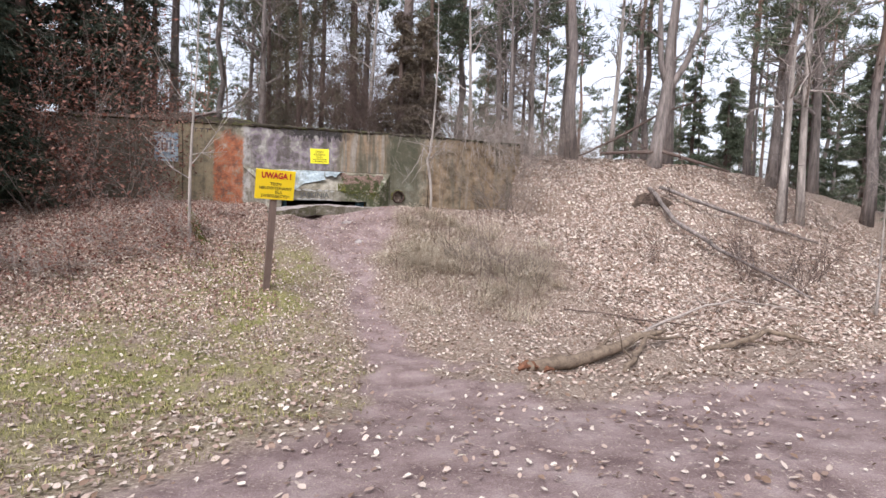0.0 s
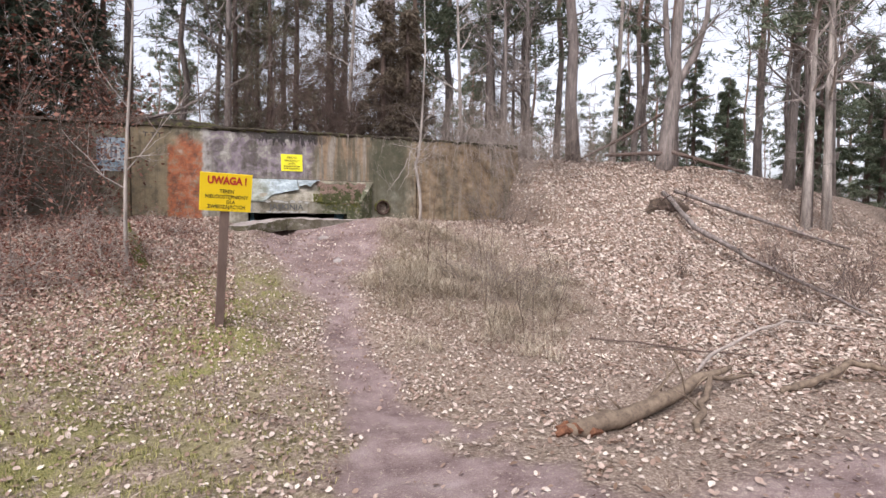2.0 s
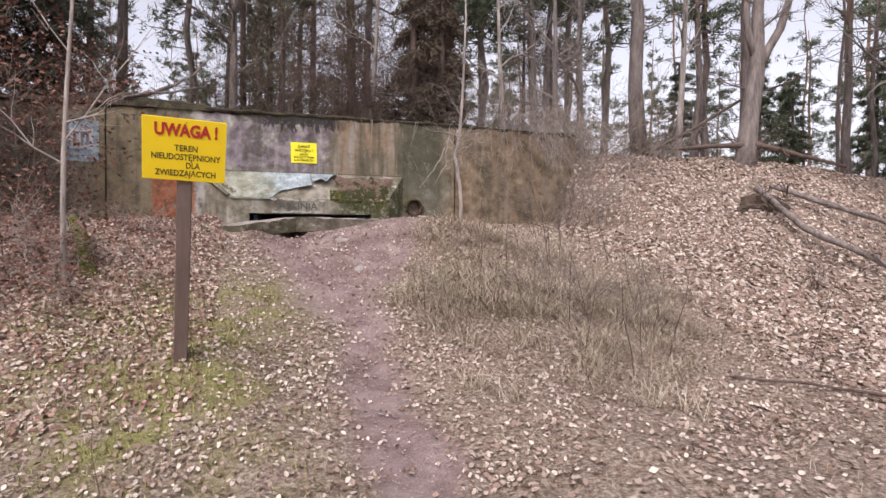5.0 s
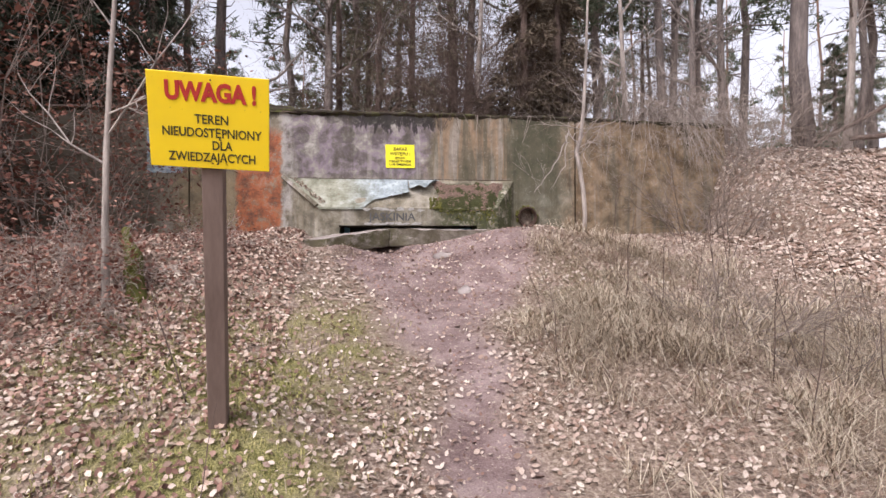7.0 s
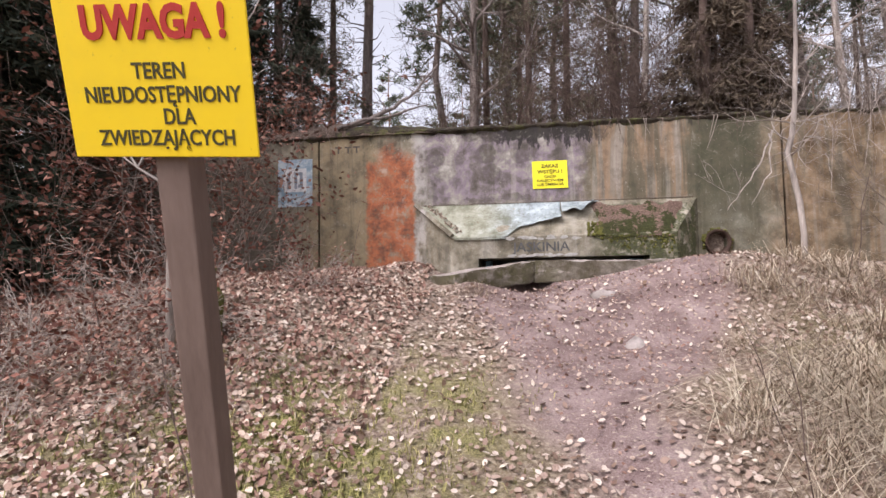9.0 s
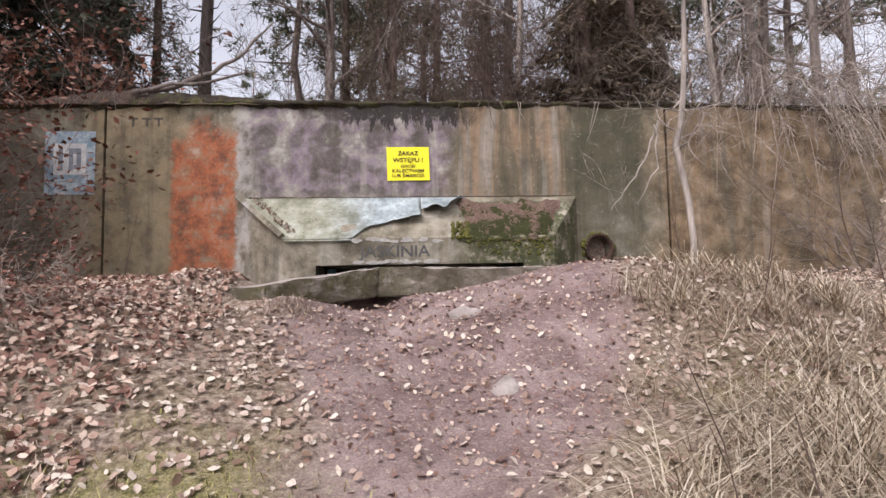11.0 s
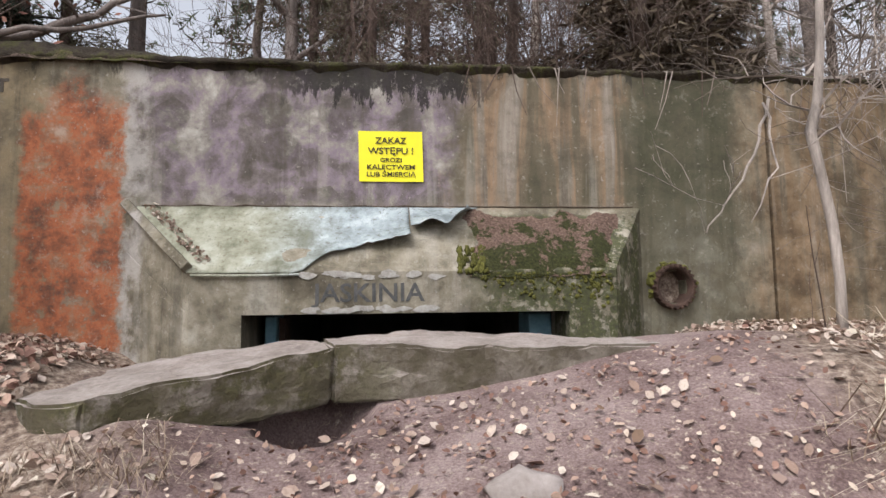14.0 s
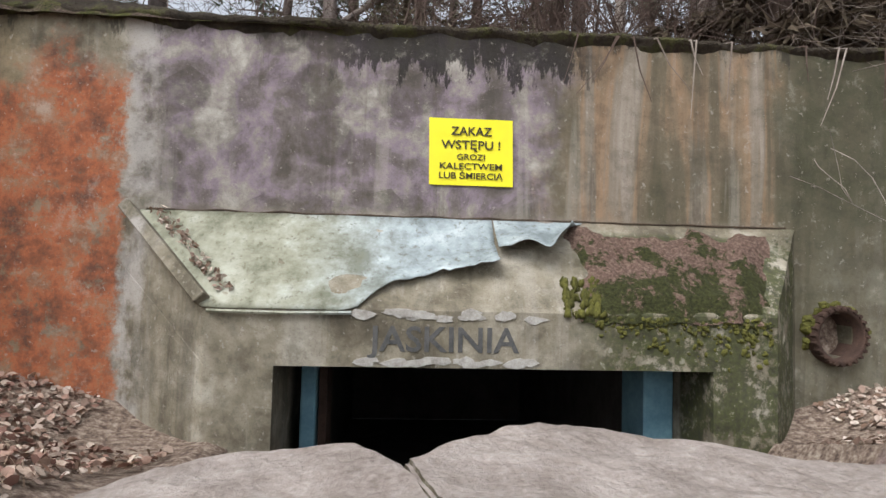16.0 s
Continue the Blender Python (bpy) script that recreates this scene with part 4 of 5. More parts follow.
def pine(seed, tall, radius, crown_from, lean=0.0, mat=None, density=1.0):
    """A straight forest pine: bare stem with dead snags below, thin needled limbs above. Returns stem and crown meshes."""
    rng = np.random.default_rng(seed)
    b = Build()
    pts, rad = [], []
    k = 9
    wob = rng.uniform(-0.12, 0.12, (k + 1, 2))
    for i in range(k + 1):
        t = i / k
        pts.append((wob[i, 0] * (t > 0) + lean * tall * t, wob[i, 1] * (t > 0), tall * t - 0.4 * (i == 0)))
        rad.append(radius * (1.25 if i == 0 else 1.0 - 0.85 * t))
    b.tube(pts, rad, 9)
    tips, outs = [], []
    count = int(46 * density)
    for i in range(count):
        t = rng.uniform(0.12, 0.98)
        z = tall * t
        a = rng.uniform(0, 2 * math.pi)
        live = z > crown_from
        size = rng.uniform(0.4, 1.2) if not live else rng.uniform(1.0, 2.6) * (1.15 - 0.7 * t)
        base = np.array([np.interp(t, np.arange(k + 1) / k, [p[0] for p in pts]), np.interp(t, np.arange(k + 1) / k, [p[1] for p in pts]), z])
        d = np.array([math.cos(a), math.sin(a), rng.uniform(-0.15, 0.35)])
        p1 = base + d * size * 0.55 + [0, 0, rng.uniform(-0.1, 0.1)]
        p2 = base + d * size + [0, 0, rng.uniform(-0.1, 0.3) * size]
        b.tube([base, p1, p2], [0.022 + 0.008 * size, 0.014, 0.005], 4, cap=False)
        if live:
            m = int(15 * density)
            for s in range(m):
                f = rng.uniform(0.25, 1.0)
                q = base + (p2 - base) * f + rng.normal(size=3) * 0.24 * size * (0.4, 0.4, 0.3)[0]
                for _ in range(9):
                    tips.append(q + rng.normal(size=3) * 0.06)
                    outs.append(d * 0.5 + rng.normal(size=3) * 0.8 + np.array([0, 0, 0.3]))
    v, f = blades(np.array(tips), unit(np.array(outs)), 0.26, 0.055, rng)
    return b.mesh("trunk", mat or PINE_BARK, True), fast_mesh("crown", v, f, NEEDLES)


def spruce(seed, tall, wide, from_z, mat, tone):
    """A dense conifer with drooping boughs almost to the ground."""
    rng = np.random.default_rng(seed)
    b = Build()
    b.tube([(0, 0, -0.4), (0, 0, tall * 0.5), (0, 0, tall)], [0.16, 0.1, 0.02], 7)
    tips, outs = [], []
    n = int(tall * 9)
    for i in range(n):
        z = from_z + (tall - from_z) * (i + rng.random()) / n
        a = rng.uniform(0, 2 * math.pi)
        size = wide * (1 - 0.85 * (z / tall)) * rng.uniform(0.6, 1.15)
        d = np.array([math.cos(a), math.sin(a), rng.uniform(-0.35, 0.05)])
        p0, p2 = np.array([0, 0, z]), np.array([0, 0, z]) + d * size
        p1 = (p0 + p2) / 2 + [0, 0, 0.08 * size]
        b.tube([p0, p1, p2], [0.02, 0.012, 0.004], 3, cap=False)
        for s in range(int(30 * size) + 6):
            f = rng.uniform(0.2, 1.0)
            q = p0 + (p2 - p0) * f + [0, 0, 0.08 * size * math.sin(math.pi * f)]
            side = np.array([-d[1], d[0], 0]) * rng.choice([-1, 1])
            q = q + side * rng.uniform(0, 0.35 * size * (1.1 - f))
            for _ in range(5):
                tips.append(q + rng.normal(size=3) * 0.05)
                outs.append(side * 0.6 + d * 0.5 + rng.normal(size=3) * 0.45 + [0, 0, -0.35])
    v, f = blades(np.array(tips), unit(np.array(outs)), 0.24, 0.05, rng)
    return b.mesh("trunk", mat, True), fast_mesh("crown", v, f, tone)


def limb(b, rng, p, d, length, r, depth, up=0.25, kink=0.22, sides=5):
    """A wandering branch that forks as it thins."""
    pts, rad = [p], [r]
    steps = 4
    q, e = np.array(p, float), np.array(d, float)
    kids = []
    for i in range(steps):
        e = unit(e + rng.normal(size=3) * kink + np.array([0, 0, up * 0.2]))
        q = q + e * length / steps
        pts.append(q.copy())
        rad.append(max(0.0025, r * (1 - 0.75 * (i + 1) / steps)))
        if depth > 0 and i >= 0:
            kids.append((q.copy(), e.copy(), rad[-1]))
    b.tube(pts, rad, sides if r > 0.02 else 3, cap=False)
    ends = [q]
    for q, e, rr in kids:
        for _ in range(2 if depth > 1 else 1 + int(rng.random() < 0.5)):
            turn = unit(e + rng.normal(size=3) * 0.75)
            ends += limb(b, rng, q, turn, length * rng.uniform(0.35, 0.62), rr * 0.7, depth - 1, up, kink, sides)
    return ends


def bare_tree(seed, tall, radius, forks, lean, mat, depth=2):
    rng = np.random.default_rng(seed)
    b = Build()
    pts, rad = [], []
    for i in range(8):
        t = i / 7
        pts.append((lean[0] * tall * t + 0.05 * math.sin(5 * t + seed), lean[1] * tall * t, tall * t - 0.4 * (i == 0)))
        rad.append(radius * (1.3 if i == 0 else 1 - 0.75 * t))
    b.tube(pts, rad, 9)
    c = Build()
    for i in range(forks):
        t = rng.uniform(0.25, 1.0)
        k = min(6, int(t * 7))
        p = np.array(pts[k]) + (np.array(pts[k + 1]) - np.array(pts[k])) * (t * 7 - k)
        a = rng.uniform(0, 2 * math.pi)
        limb(c, rng, p, unit(np.array([math.cos(a), math.sin(a), rng.uniform(0.3, 1.1)])), tall * rng.uniform(0.16, 0.32), radius * (1 - 0.7 * t) * 0.5, depth)
    return b.mesh("trunk", mat, True), c.mesh("crown", mat, True)


def grow(name, meshes, x, y, turn=0.0, size=1.0, label="", category="tree", group="", sink=0.0):
    root = new(name)
    for key, me in zip(("trunk", "crown", "foliage"), meshes):
        ob = new(key, me)
        ob.parent = root
    root.matrix_basis = pose(x, y, float(height(x, y)) - sink, 0, 0, turn) @ Matrix.Scale(size, 4)
    return tagged(root, label, category, group)


PINES = [pine(11, 17, 0.21, 7.0), pine(12, 19, 0.24, 9.0, 0.01), pine(13, 15, 0.15, 5.0, -0.015), pine(14, 18, 0.19, 8.0, 0.02), pine(15, 13, 0.11, 3.5, 0.0)]
PINE_LABEL = "tall straight pine with bare lower trunk in the wood"
# stems near the wall and on the bank, set out one by one
PINES += [pine(16, 16, 0.20, 8.5, -0.07), pine(17, 15, 0.075, 7.0, 0.01, None, 0.55), pine(18, 17, 0.095, 9.0, -0.01, None, 0.55)]
for i, (x, y, k, s) in enumerate(((8.64, 0.65, 5, 1.0), (15.9, 6.7, 0, 0.85), (15.1, 6.2, 2, 1.0), (14.6, 3.2, 1, 0.85), (14.65, -2.5, 2, 1.0), (18.5, -2.5, 0, 0.9), (17.6, 2.0, 3, 0.8), (12.4, 8.2, 2, 1.1), (10.3, 7.4, 4, 1.2),
                                (-3.2, 10.0, 2, 1.0), (-1.9, 10.5, 4, 1.0), (-4.6, 6.0, 3, 0.9), (-5.6, 4.5, 0, 0.95), (-0.9, 7.5, 2, 0.9), (0.6, 9.0, 4, 1.1), (2.4, 5.5, 4, 1.2),
                                (3.25, 3.2, 1, 0.9), (5.4, 7.0, 2, 0.9), (7.4, 4.6, 4, 1.2), (7.0, 8.0, 2, 1.0), (8.9, 6.3, 4, 1.2), (-7.2, 3.0, 3, 1.0))):
    grow("pine_tree", PINES[k], x, y, 0 if k == 5 else 67 * i, s, PINE_LABEL, "tree", "pines behind the wall")
spots = []
while len(spots) < 205:
    x, y = RNG.uniform(-48, 62), RNG.uniform(9, 75)
    if len(spots) > 175:
        x, y = RNG.uniform(18, 55), RNG.uniform(-12, 10)
    if math.hypot(x, y) < 9 or (abs(x + 3.6) < 1.6 and y < 30) or (11 < x - 0.35 * y < 13.5):
        continue
    if all((x - a) ** 2 + (y - c) ** 2 > 3 for a, c in spots):
        spots.append((x, y))
for i, (x, y) in enumerate(spots):
    grow("pine_tree", PINES[(4, 6, 2, 7, 6, 3, 7)[i % 7]], x, y, 53 * i, 0.85 + 0.3 * RNG.random(), PINE_LABEL, "tree", "pines of the far wood")
SPRUCES = [spruce(21, 11, 2.3, 0.7, DARK_TWIG, SPRUCE), spruce(22, 8, 1.9, 0.3, DARK_TWIG, SPRUCE), spruce(23, 5.5, 1.5, 0.3, DARK_TWIG, BROWN_NEEDLES)]
for i, (x, y, k, s) in enumerate(((-8.6, -3.4, 0, 1.0), (-10.4, -6.0, 0, 1.1), (-7.6, 0.9, 1, 1.0), (-11.5, -1.0, 0, 1.2), (-6.9, 1.8, 0, 0.9), (-9.6, 2.6, 0, 1.0), (-13.0, -4.5, 1, 1.2), (-12.5, -9.0, 0, 1.1), (-15.5, 1.5, 0, 1.2), (-8.0, -1.8, 1, 0.9), (-11.0, -3.2, 0, 1.0), (-14.0, -7.5, 0, 1.1), (-10.2, 0.8, 0, 1.1), (-7.6, -2.0, 1, 0.9), (-9.6, -8.0, 0, 0.85), (-5.4, 2.4, 0, 0.8), (-6.2, 1.4, 1, 0.9))):
    grow("spruce_tree", SPRUCES[k], x, y, 40 * i, s, "dark dense spruce with boughs down to the ground", "tree", "spruces beside the bunker")
for i, (x, y, k, s) in enumerate(((2.55, 0.8, 2, 0.75), (3.25, 0.85, 2, 0.7), (3.7, 2.2, 2, 0.8))):
    grow("young_spruce", SPRUCES[k], x, y, 71 * i, s, "half-dead brownish young spruce on the bunker roof", "tree", "young spruces on the roof")


def feathery(seed, tall):
    """A shaggy half-dead pine: fine drooping limbs from low down, olive and brown needles."""
    rng = np.random.default_rng(seed)
    b = Build()
    b.tube([(0, 0, -0.4), (0.08, 0.03, tall * 0.5), (0.0, 0, tall)], [0.12, 0.08, 0.02], 7)
    tips, outs = [], []
    for i in range(int(tall * 11)):
        z = rng.uniform(0.5, tall)
        a = rng.uniform(0, 2 * math.pi)
        size = (1.9 - 1.1 * z / tall) * rng.uniform(0.5, 1.2)
        d = np.array([math.cos(a), math.sin(a), 0.0])
        p0 = np.array([0, 0, z])
        p1, p2 = p0 + d * size * 0.5 + [0, 0, 0.12 * size], p0 + d * size + [0, 0, rng.uniform(-0.45, 0.05) * size]
        b.tube([p0, p1, p2], [0.016, 0.010, 0.003], 3, cap=False)
        for s in range(int(8 * size) + 2):
            f = rng.uniform(0.25, 1.0)
            q = p0 + (p2 - p0) * f + rng.normal(size=3) * 0.13
            for _ in range(7):
                tips.append(q + rng.normal(size=3) * 0.06)
                outs.append(d * 0.4 + rng.normal(size=3) * 0.7 + [0, 0, -0.2])
    v, f = blades(np.array(tips), unit(np.array(outs)), 0.21, 0.026, rng)
    return b.mesh("trunk", DARK_TWIG, True), fast_mesh("crown", v, f, OLIVE_NEEDLES)


SHAGGY = [feathery(51, 8.0), feathery(52, 10.0), feathery(53, 6.5)]
for i, (x, y, k, s) in enumerate(((-0.3, 4.6, 0, 0.9), (1.7, 4.4, 1, 0.9), (3.6, 3.6, 0, 0.85), (-1.3, 5.6, 1, 0.9), (0.7, 6.4, 1, 1.0), (-0.5, 8.6, 1, 1.0), (2.2, 8.0, 1, 1.1), (10.6, 12.0, 1, 1.0), (-5.0, 4.6, 1, 0.9), (13.0, 14.0, 1, 1.1))):
    grow("shaggy_pine", SHAGGY[k], x, y, 83 * i, s, "shaggy half-dead pine with olive-brown needles", "tree", "shaggy pines on the bunker roof")
green_crown = SPRUCES[1][1].copy()
green_crown.materials.clear()
green_crown.materials.append(NEEDLES)
for i, (x, y, s) in enumerate(((19.0, 7.0, 0.8), (22.0, 3.0, 0.9), (16.2, 8.5, 0.7), (20.5, -3.5, 0.9), (24.0, -6.0, 1.0), (27.0, 8.0, 1.1), (17.5, -5.6, 0.75), (25.0, 1.0, 1.1), (29.0, -3.0, 1.2), (33.0, 4.0, 1.3), (31.0, -9.0, 1.2), (38.0, -4.0, 1.5), (23.0, 9.0, 0.9), (28.0, 14.0, 1.2), (35.0, 10.0, 1.4), (21.5, 0.0, 0.7), (26.5, -11.0, 1.1), (40.0, 3.0, 1.5))):
    grow("green_conifer", (SPRUCES[1][0], green_crown), x, y, 33 * i, s, "green conifer at the edge of the wood", "tree", "green conifers beyond the bank")



def forked_tree():
    """A stout stem that parts into three rising limbs at head height and above."""
    rng = np.random.default_rng(31)
    b, c = Build(), Build()
    b.tube([(-0.1, 0, -0.4), (0.0, 0, 0.4), (0.12, 0, 1.4), (0.28, 0, 2.4), (0.34, 0, 3.2), (0.36, 0.05, 4.4), (0.5, 0, 6.5), (0.6, 0.1, 9.0)], [0.34, 0.27, 0.25, 0.24, 0.19, 0.16, 0.12, 0.05], 10)
    b.tube([(0.30, 0, 2.5), (0.65, 0, 3.2), (1.05, -0.1, 3.9), (1.5, -0.1, 5.2), (1.7, 0, 7.5)], [0.15, 0.13, 0.12, 0.09, 0.04], 8)
    b.tube([(0.30, 0, 2.9), (0.05, 0.1, 3.8), (-0.1, 0.1, 5.4), (-0.2, 0, 8.0)], [0.13, 0.11, 0.09, 0.03], 8)
    for px, pz, dx in ((0.35, 3.8, 1), (1.3, 4.6, 1), (0.0, 4.6, -1), (0.5, 6.0, -1), (1.6, 6.4, 1), (-0.1, 6.2, -1), (0.55, 7.6, 1), (0.2, 1.9, 1)):
        limb(c, rng, (px, 0, pz), unit(np.array([dx, rng.normal() * 0.6, 0.7])), rng.uniform(1.6, 2.6), 0.045, 2)
    return b.mesh("trunk", GREY_BARK, True), c.mesh("crown", GREY_BARK, True)


FORKED = forked_tree()
SLIM = bare_tree(32, 9, 0.10, 10, (0.07, 0.02), PALE_BARK)
OAK = bare_tree(33, 10, 0.16, 14, (0.03, -0.02), GREY_BARK)
for i, (x, y, me, s, t) in enumerate(((11.85, 0.4, FORKED, 0.95, 0), (11.4, 2.7, SLIM, 1.1, 0), (15.3, -2.7, SLIM, 1.3, 180), (14.3, -2.75, SLIM, 1.2, 20), (16.2, -0.5, OAK, 1.1, 30), (6.8, 1.8, OAK, 0.6, 140), (8.0, 2.6, OAK, 0.7, 250), (5.9, 3.2, SLIM, 0.8, 100),
                                      (19.5, 0.5, OAK, 1.2, 200), (11.2, -8.3, SLIM, 0.35, 20), (12.6, -8.0, SLIM, 0.42, 200), (1.9, 3.0, SLIM, 0.8, 300), (-1.6, 4.5, OAK, 0.8, 10))):
    grow("bare_tree", me, x, y, t, s, "leafless grey tree with forking limbs", "tree", "bare trees on the bank")


grow("bare_sapling", bare_tree(35, 5.2, 0.035, 9, (0.02, 0.0), PALE_BARK, 1), -3.0, -4.9, 0, 1.0, "slender leafless sapling on the earth bank", "tree")


def sapling():
    """The crooked slender stem before the wall."""
    root = tagged(new("birch_sapling"), "crooked slender pale sapling before the wall", "tree")
    x, y = 3.05, -0.94
    z = float(height(x, y))
    b = Build()
    pts = [(3.12, y, z - 0.2), (3.13, y, 1.45), (3.10, y, 1.85), (3.03, y, 2.25), (2.98, y, 2.50), (3.05, y, 2.72), (3.10, y, 3.1), (3.16, y + 0.02, 3.9), (3.24, y + 0.1, 5.4), (3.22, y + 0.2, 7.4)]
    b.tube(pts, [0.040, 0.036, 0.038, 0.036, 0.040, 0.034, 0.030, 0.026, 0.018, 0.006], 8)
    part("trunk", b, PALE_BARK, root, smooth=True)
    rng = np.random.default_rng(5)
    c = Build()
    for i in range(9):
        p = np.array(pts[3 + i % 4]) + [0, 0, rng.uniform(0, 0.5)]
        a = rng.uniform(0, 6.28)
        limb(c, rng, p, unit(np.array([math.cos(a), math.sin(a), 0.4])), 0.9, 0.012, 1)
    part("crown", c, PALE_BARK, root)


sapling()


def shrub(seed, stems, tall, spread_out, mat, droop=0.0, depth=2, r=0.014):
    rng = np.random.default_rng(seed)
    b = Build()
    ends = []
    for i in range(stems):
        a = rng.uniform(0, 2 * math.pi)
        d = unit(np.array([math.cos(a) * spread_out, math.sin(a) * spread_out, 1.0]))
        ends += limb(b, rng, np.array([rng.normal() * 0.12, rng.normal() * 0.12, -0.1]), d, tall * rng.uniform(0.6, 1.1), r, depth, 0.2 - droop, 0.16, 4)
    return b.mesh("stem_tangle", mat), np.array(ends)


def leaf_cloud(ends, seed, per, size, mat, jitter=0.12):
    """Small flat leaves, two faces each, hung about the twig ends."""
    rng = np.random.default_rng(seed)
    c = np.repeat(ends, per, 0) + rng.normal(size=(len(ends) * per, 3)) * jitter
    n = len(c)
    u = unit(rng.normal(size=(n, 3)) * (1, 1, 0.5))
    w = unit(np.cross(u, rng.normal(size=(n, 3)) + (0, 0, 1.5)))
    s = size * rng.uniform(0.6, 1.3, (n, 1))
    v = np.stack([c - u * s, c + w * s * 0.55, c + u * s, c - w * s * 0.55], 1).reshape(-1, 3)
    return fast_mesh("foliage", v, np.arange(4 * n).reshape(n, 4), mat)


def plant(name, meshes, x, y, turn, size, label, group="", category="shrub", z=None, names=("stem_tangle", "foliage")):
    root = new(name)
    for key, me in zip(names, meshes):
        ob = new(key, me)
        ob.parent = root
    root.matrix_basis = pose(x, y, float(height(x, y)) if z is None else z, 0, 0, turn) @ Matrix.Scale(size, 4)
    return tagged(root, label, category, group)


BEECH_TW, BEECH_ENDS = shrub(41, 5, 2.6, 0.45, TWIG)
BEECH = (BEECH_TW, leaf_cloud(BEECH_ENDS, 1, 9, 0.04, RUST_LEAF, 0.16))
for i, (x, y, s) in enumerate(((-4.95, -0.95, 1.25), (-5.6, -1.2, 1.3), (-6.3, -2.4, 0.9), (-4.5, -0.6, 0.8))):
    plant("beech_shrub", BEECH, x, y, 77 * i, s, "young beech holding rust-coloured dead leaves", "beech shrubs beside the wall")
LOW_TW, LOW_ENDS = shrub(42, 9, 0.85, 1.2, PALE_TWIG, 0.25, 2, 0.008)
LOW = (LOW_TW, leaf_cloud(LOW_ENDS, 2, 2, 0.03, RUST_LEAF))
for i, (x, y, s) in enumerate(((-3.2, -4.3, 0.9), (-3.9, -5.0, 1.0), (-4.7, -4.6, 1.1), (-2.7, -5.1, 0.7), (-5.6, -5.4, 1.2), (-4.2, -3.4, 1.0), (-6.5, -6.2, 1.1), (-7.6, -5.0, 1.2), (-2.6, -3.2, 0.6))):
    plant("bramble", LOW, x, y, 95 * i, s, "low arching bramble with reddish leaves", "brambles on the earth bank")
BRUSH_TW, BRUSH_ENDS = shrub(43, 10, 2.0, 0.9, TWIG, 0.2, 2, 0.012)
for i, (x, y, s) in enumerate(((5.2, -0.7, 0.95), (5.9, -1.0, 1.0), (6.5, -0.3, 1.0), (4.6, 0.7, 0.9), (5.6, 0.8, 1.0), (6.3, 1.2, 0.9), (4.0, 0.6, 0.75), (7.2, 0.5, 0.8), (3.2, 0.55, 0.7))):
    plant("bare_bush", (BRUSH_TW,), x, y, 58 * i, s, "tangled leafless grey bush at the end of the wall", "bare bushes by the wall")
THIN_TW, _ = shrub(44, 9, 2.4, 0.5, DARK_TWIG, 0.0, 2, 0.013)
for i, (x, y, s) in enumerate(((-0.6, 1.4, 1.0), (0.8, 1.2, 0.9), (1.8, 0.9, 0.8), (2.8, 0.8, 0.9), (-1.7, 2.2, 0.8), (1.2, 2.6, 1.2), (-5.0, 1.4, 0.9), (-6.2, 1.0, 1.0), (2.6, 2.4, 1.2), (1.9, 3.8, 1.6))):
    plant("brown_thicket", (THIN_TW,), x, y, 63 * i, s, "brown leafless thicket on the bunker roof", "thicket on the roof")
for i, (x, y, s) in enumerate(((9.6, -6.2, 0.55), (10.4, -5.2, 0.5), (10.6, -7.0, 0.6), (8.9, -7.4, 0.35), (7.4, -5.5, 0.3), (11.8, -6.2, 0.6))):
    plant("bare_bush", (THIN_TW,), x, y, 63 * i + 20, s, "small leafless brown bush on the bank", "bare bushes on the bank")


for i, (x, y, s) in enumerate(((7.6, -0.4, 0.55), (8.4, 0.3, 0.6), (9.4, 0.6, 0.5), (11.0, 0.0, 0.6), (14.5, -1.4, 0.7), (16.0, -3.0, 0.8))):
    plant("bare_bush", (BRUSH_TW,), x, y, 47 * i + 11, s, "tangled leafless brush on top of the bank", "brush on the bank")
STALK_TW, _ = shrub(46, 12, 0.75, 1.0, TWIG, 0.35, 1, 0.006)
for i, (x, y, s) in enumerate(((3.0, -5.6, 1.1), (3.6, -5.3, 1.0), (2.5, -5.9, 0.9), (3.9, -6.1, 0.9), (3.2, -6.3, 0.9), (2.7, -5.0, 0.9), (4.4, -5.4, 0.9), (3.3, -4.8, 0.8), (1.6, -4.3, 0.7))):
    plant("dead_bramble", (STALK_TW,), x, y, 51 * i, s, "low tangle of brown dead stalks in the grass", "dead brambles beside the path")


def cascade():
    """Pale leafless stems that arch over the end of the wall and hang before it."""
    root = tagged(new("arching_bush"), "pale leafless bush hanging over the end of the wall", "shrub")
    rng = np.random.default_rng(77)
    for i in range(60):
        b = Build()
        x0 = rng.uniform(4.6, 6.8)
        p = np.array([x0, rng.uniform(0.35, 0.8), 3.1])
        rise, out, side = rng.uniform(0.25, 1.0), rng.uniform(0.5, 1.5), rng.normal() * 0.55 + 0.15 * (x0 - 4.8)
        drop = rng.uniform(0.2, 1.3)
        pts = []
        for t in np.linspace(0, 1, 8):
            pts.append(p + np.array([side * t, -out * t ** 1.1, 4 * rise * t * (1 - t) - drop * t ** 2]) + rng.normal(size=3) * 0.03)
        b.tube(pts, np.linspace(0.011, 0.003, 8).tolist(), 4, cap=False)
        for k in (3, 4, 5, 6):
            limb(b, rng, pts[k], unit(rng.normal(size=3) * (0.7, 0.5, 0.4) + (0, -0.2, -0.5)), rng.uniform(0.25, 0.55), 0.005, 1, -0.4)
        part("stem", b, PALE_TWIG, root)


cascade()
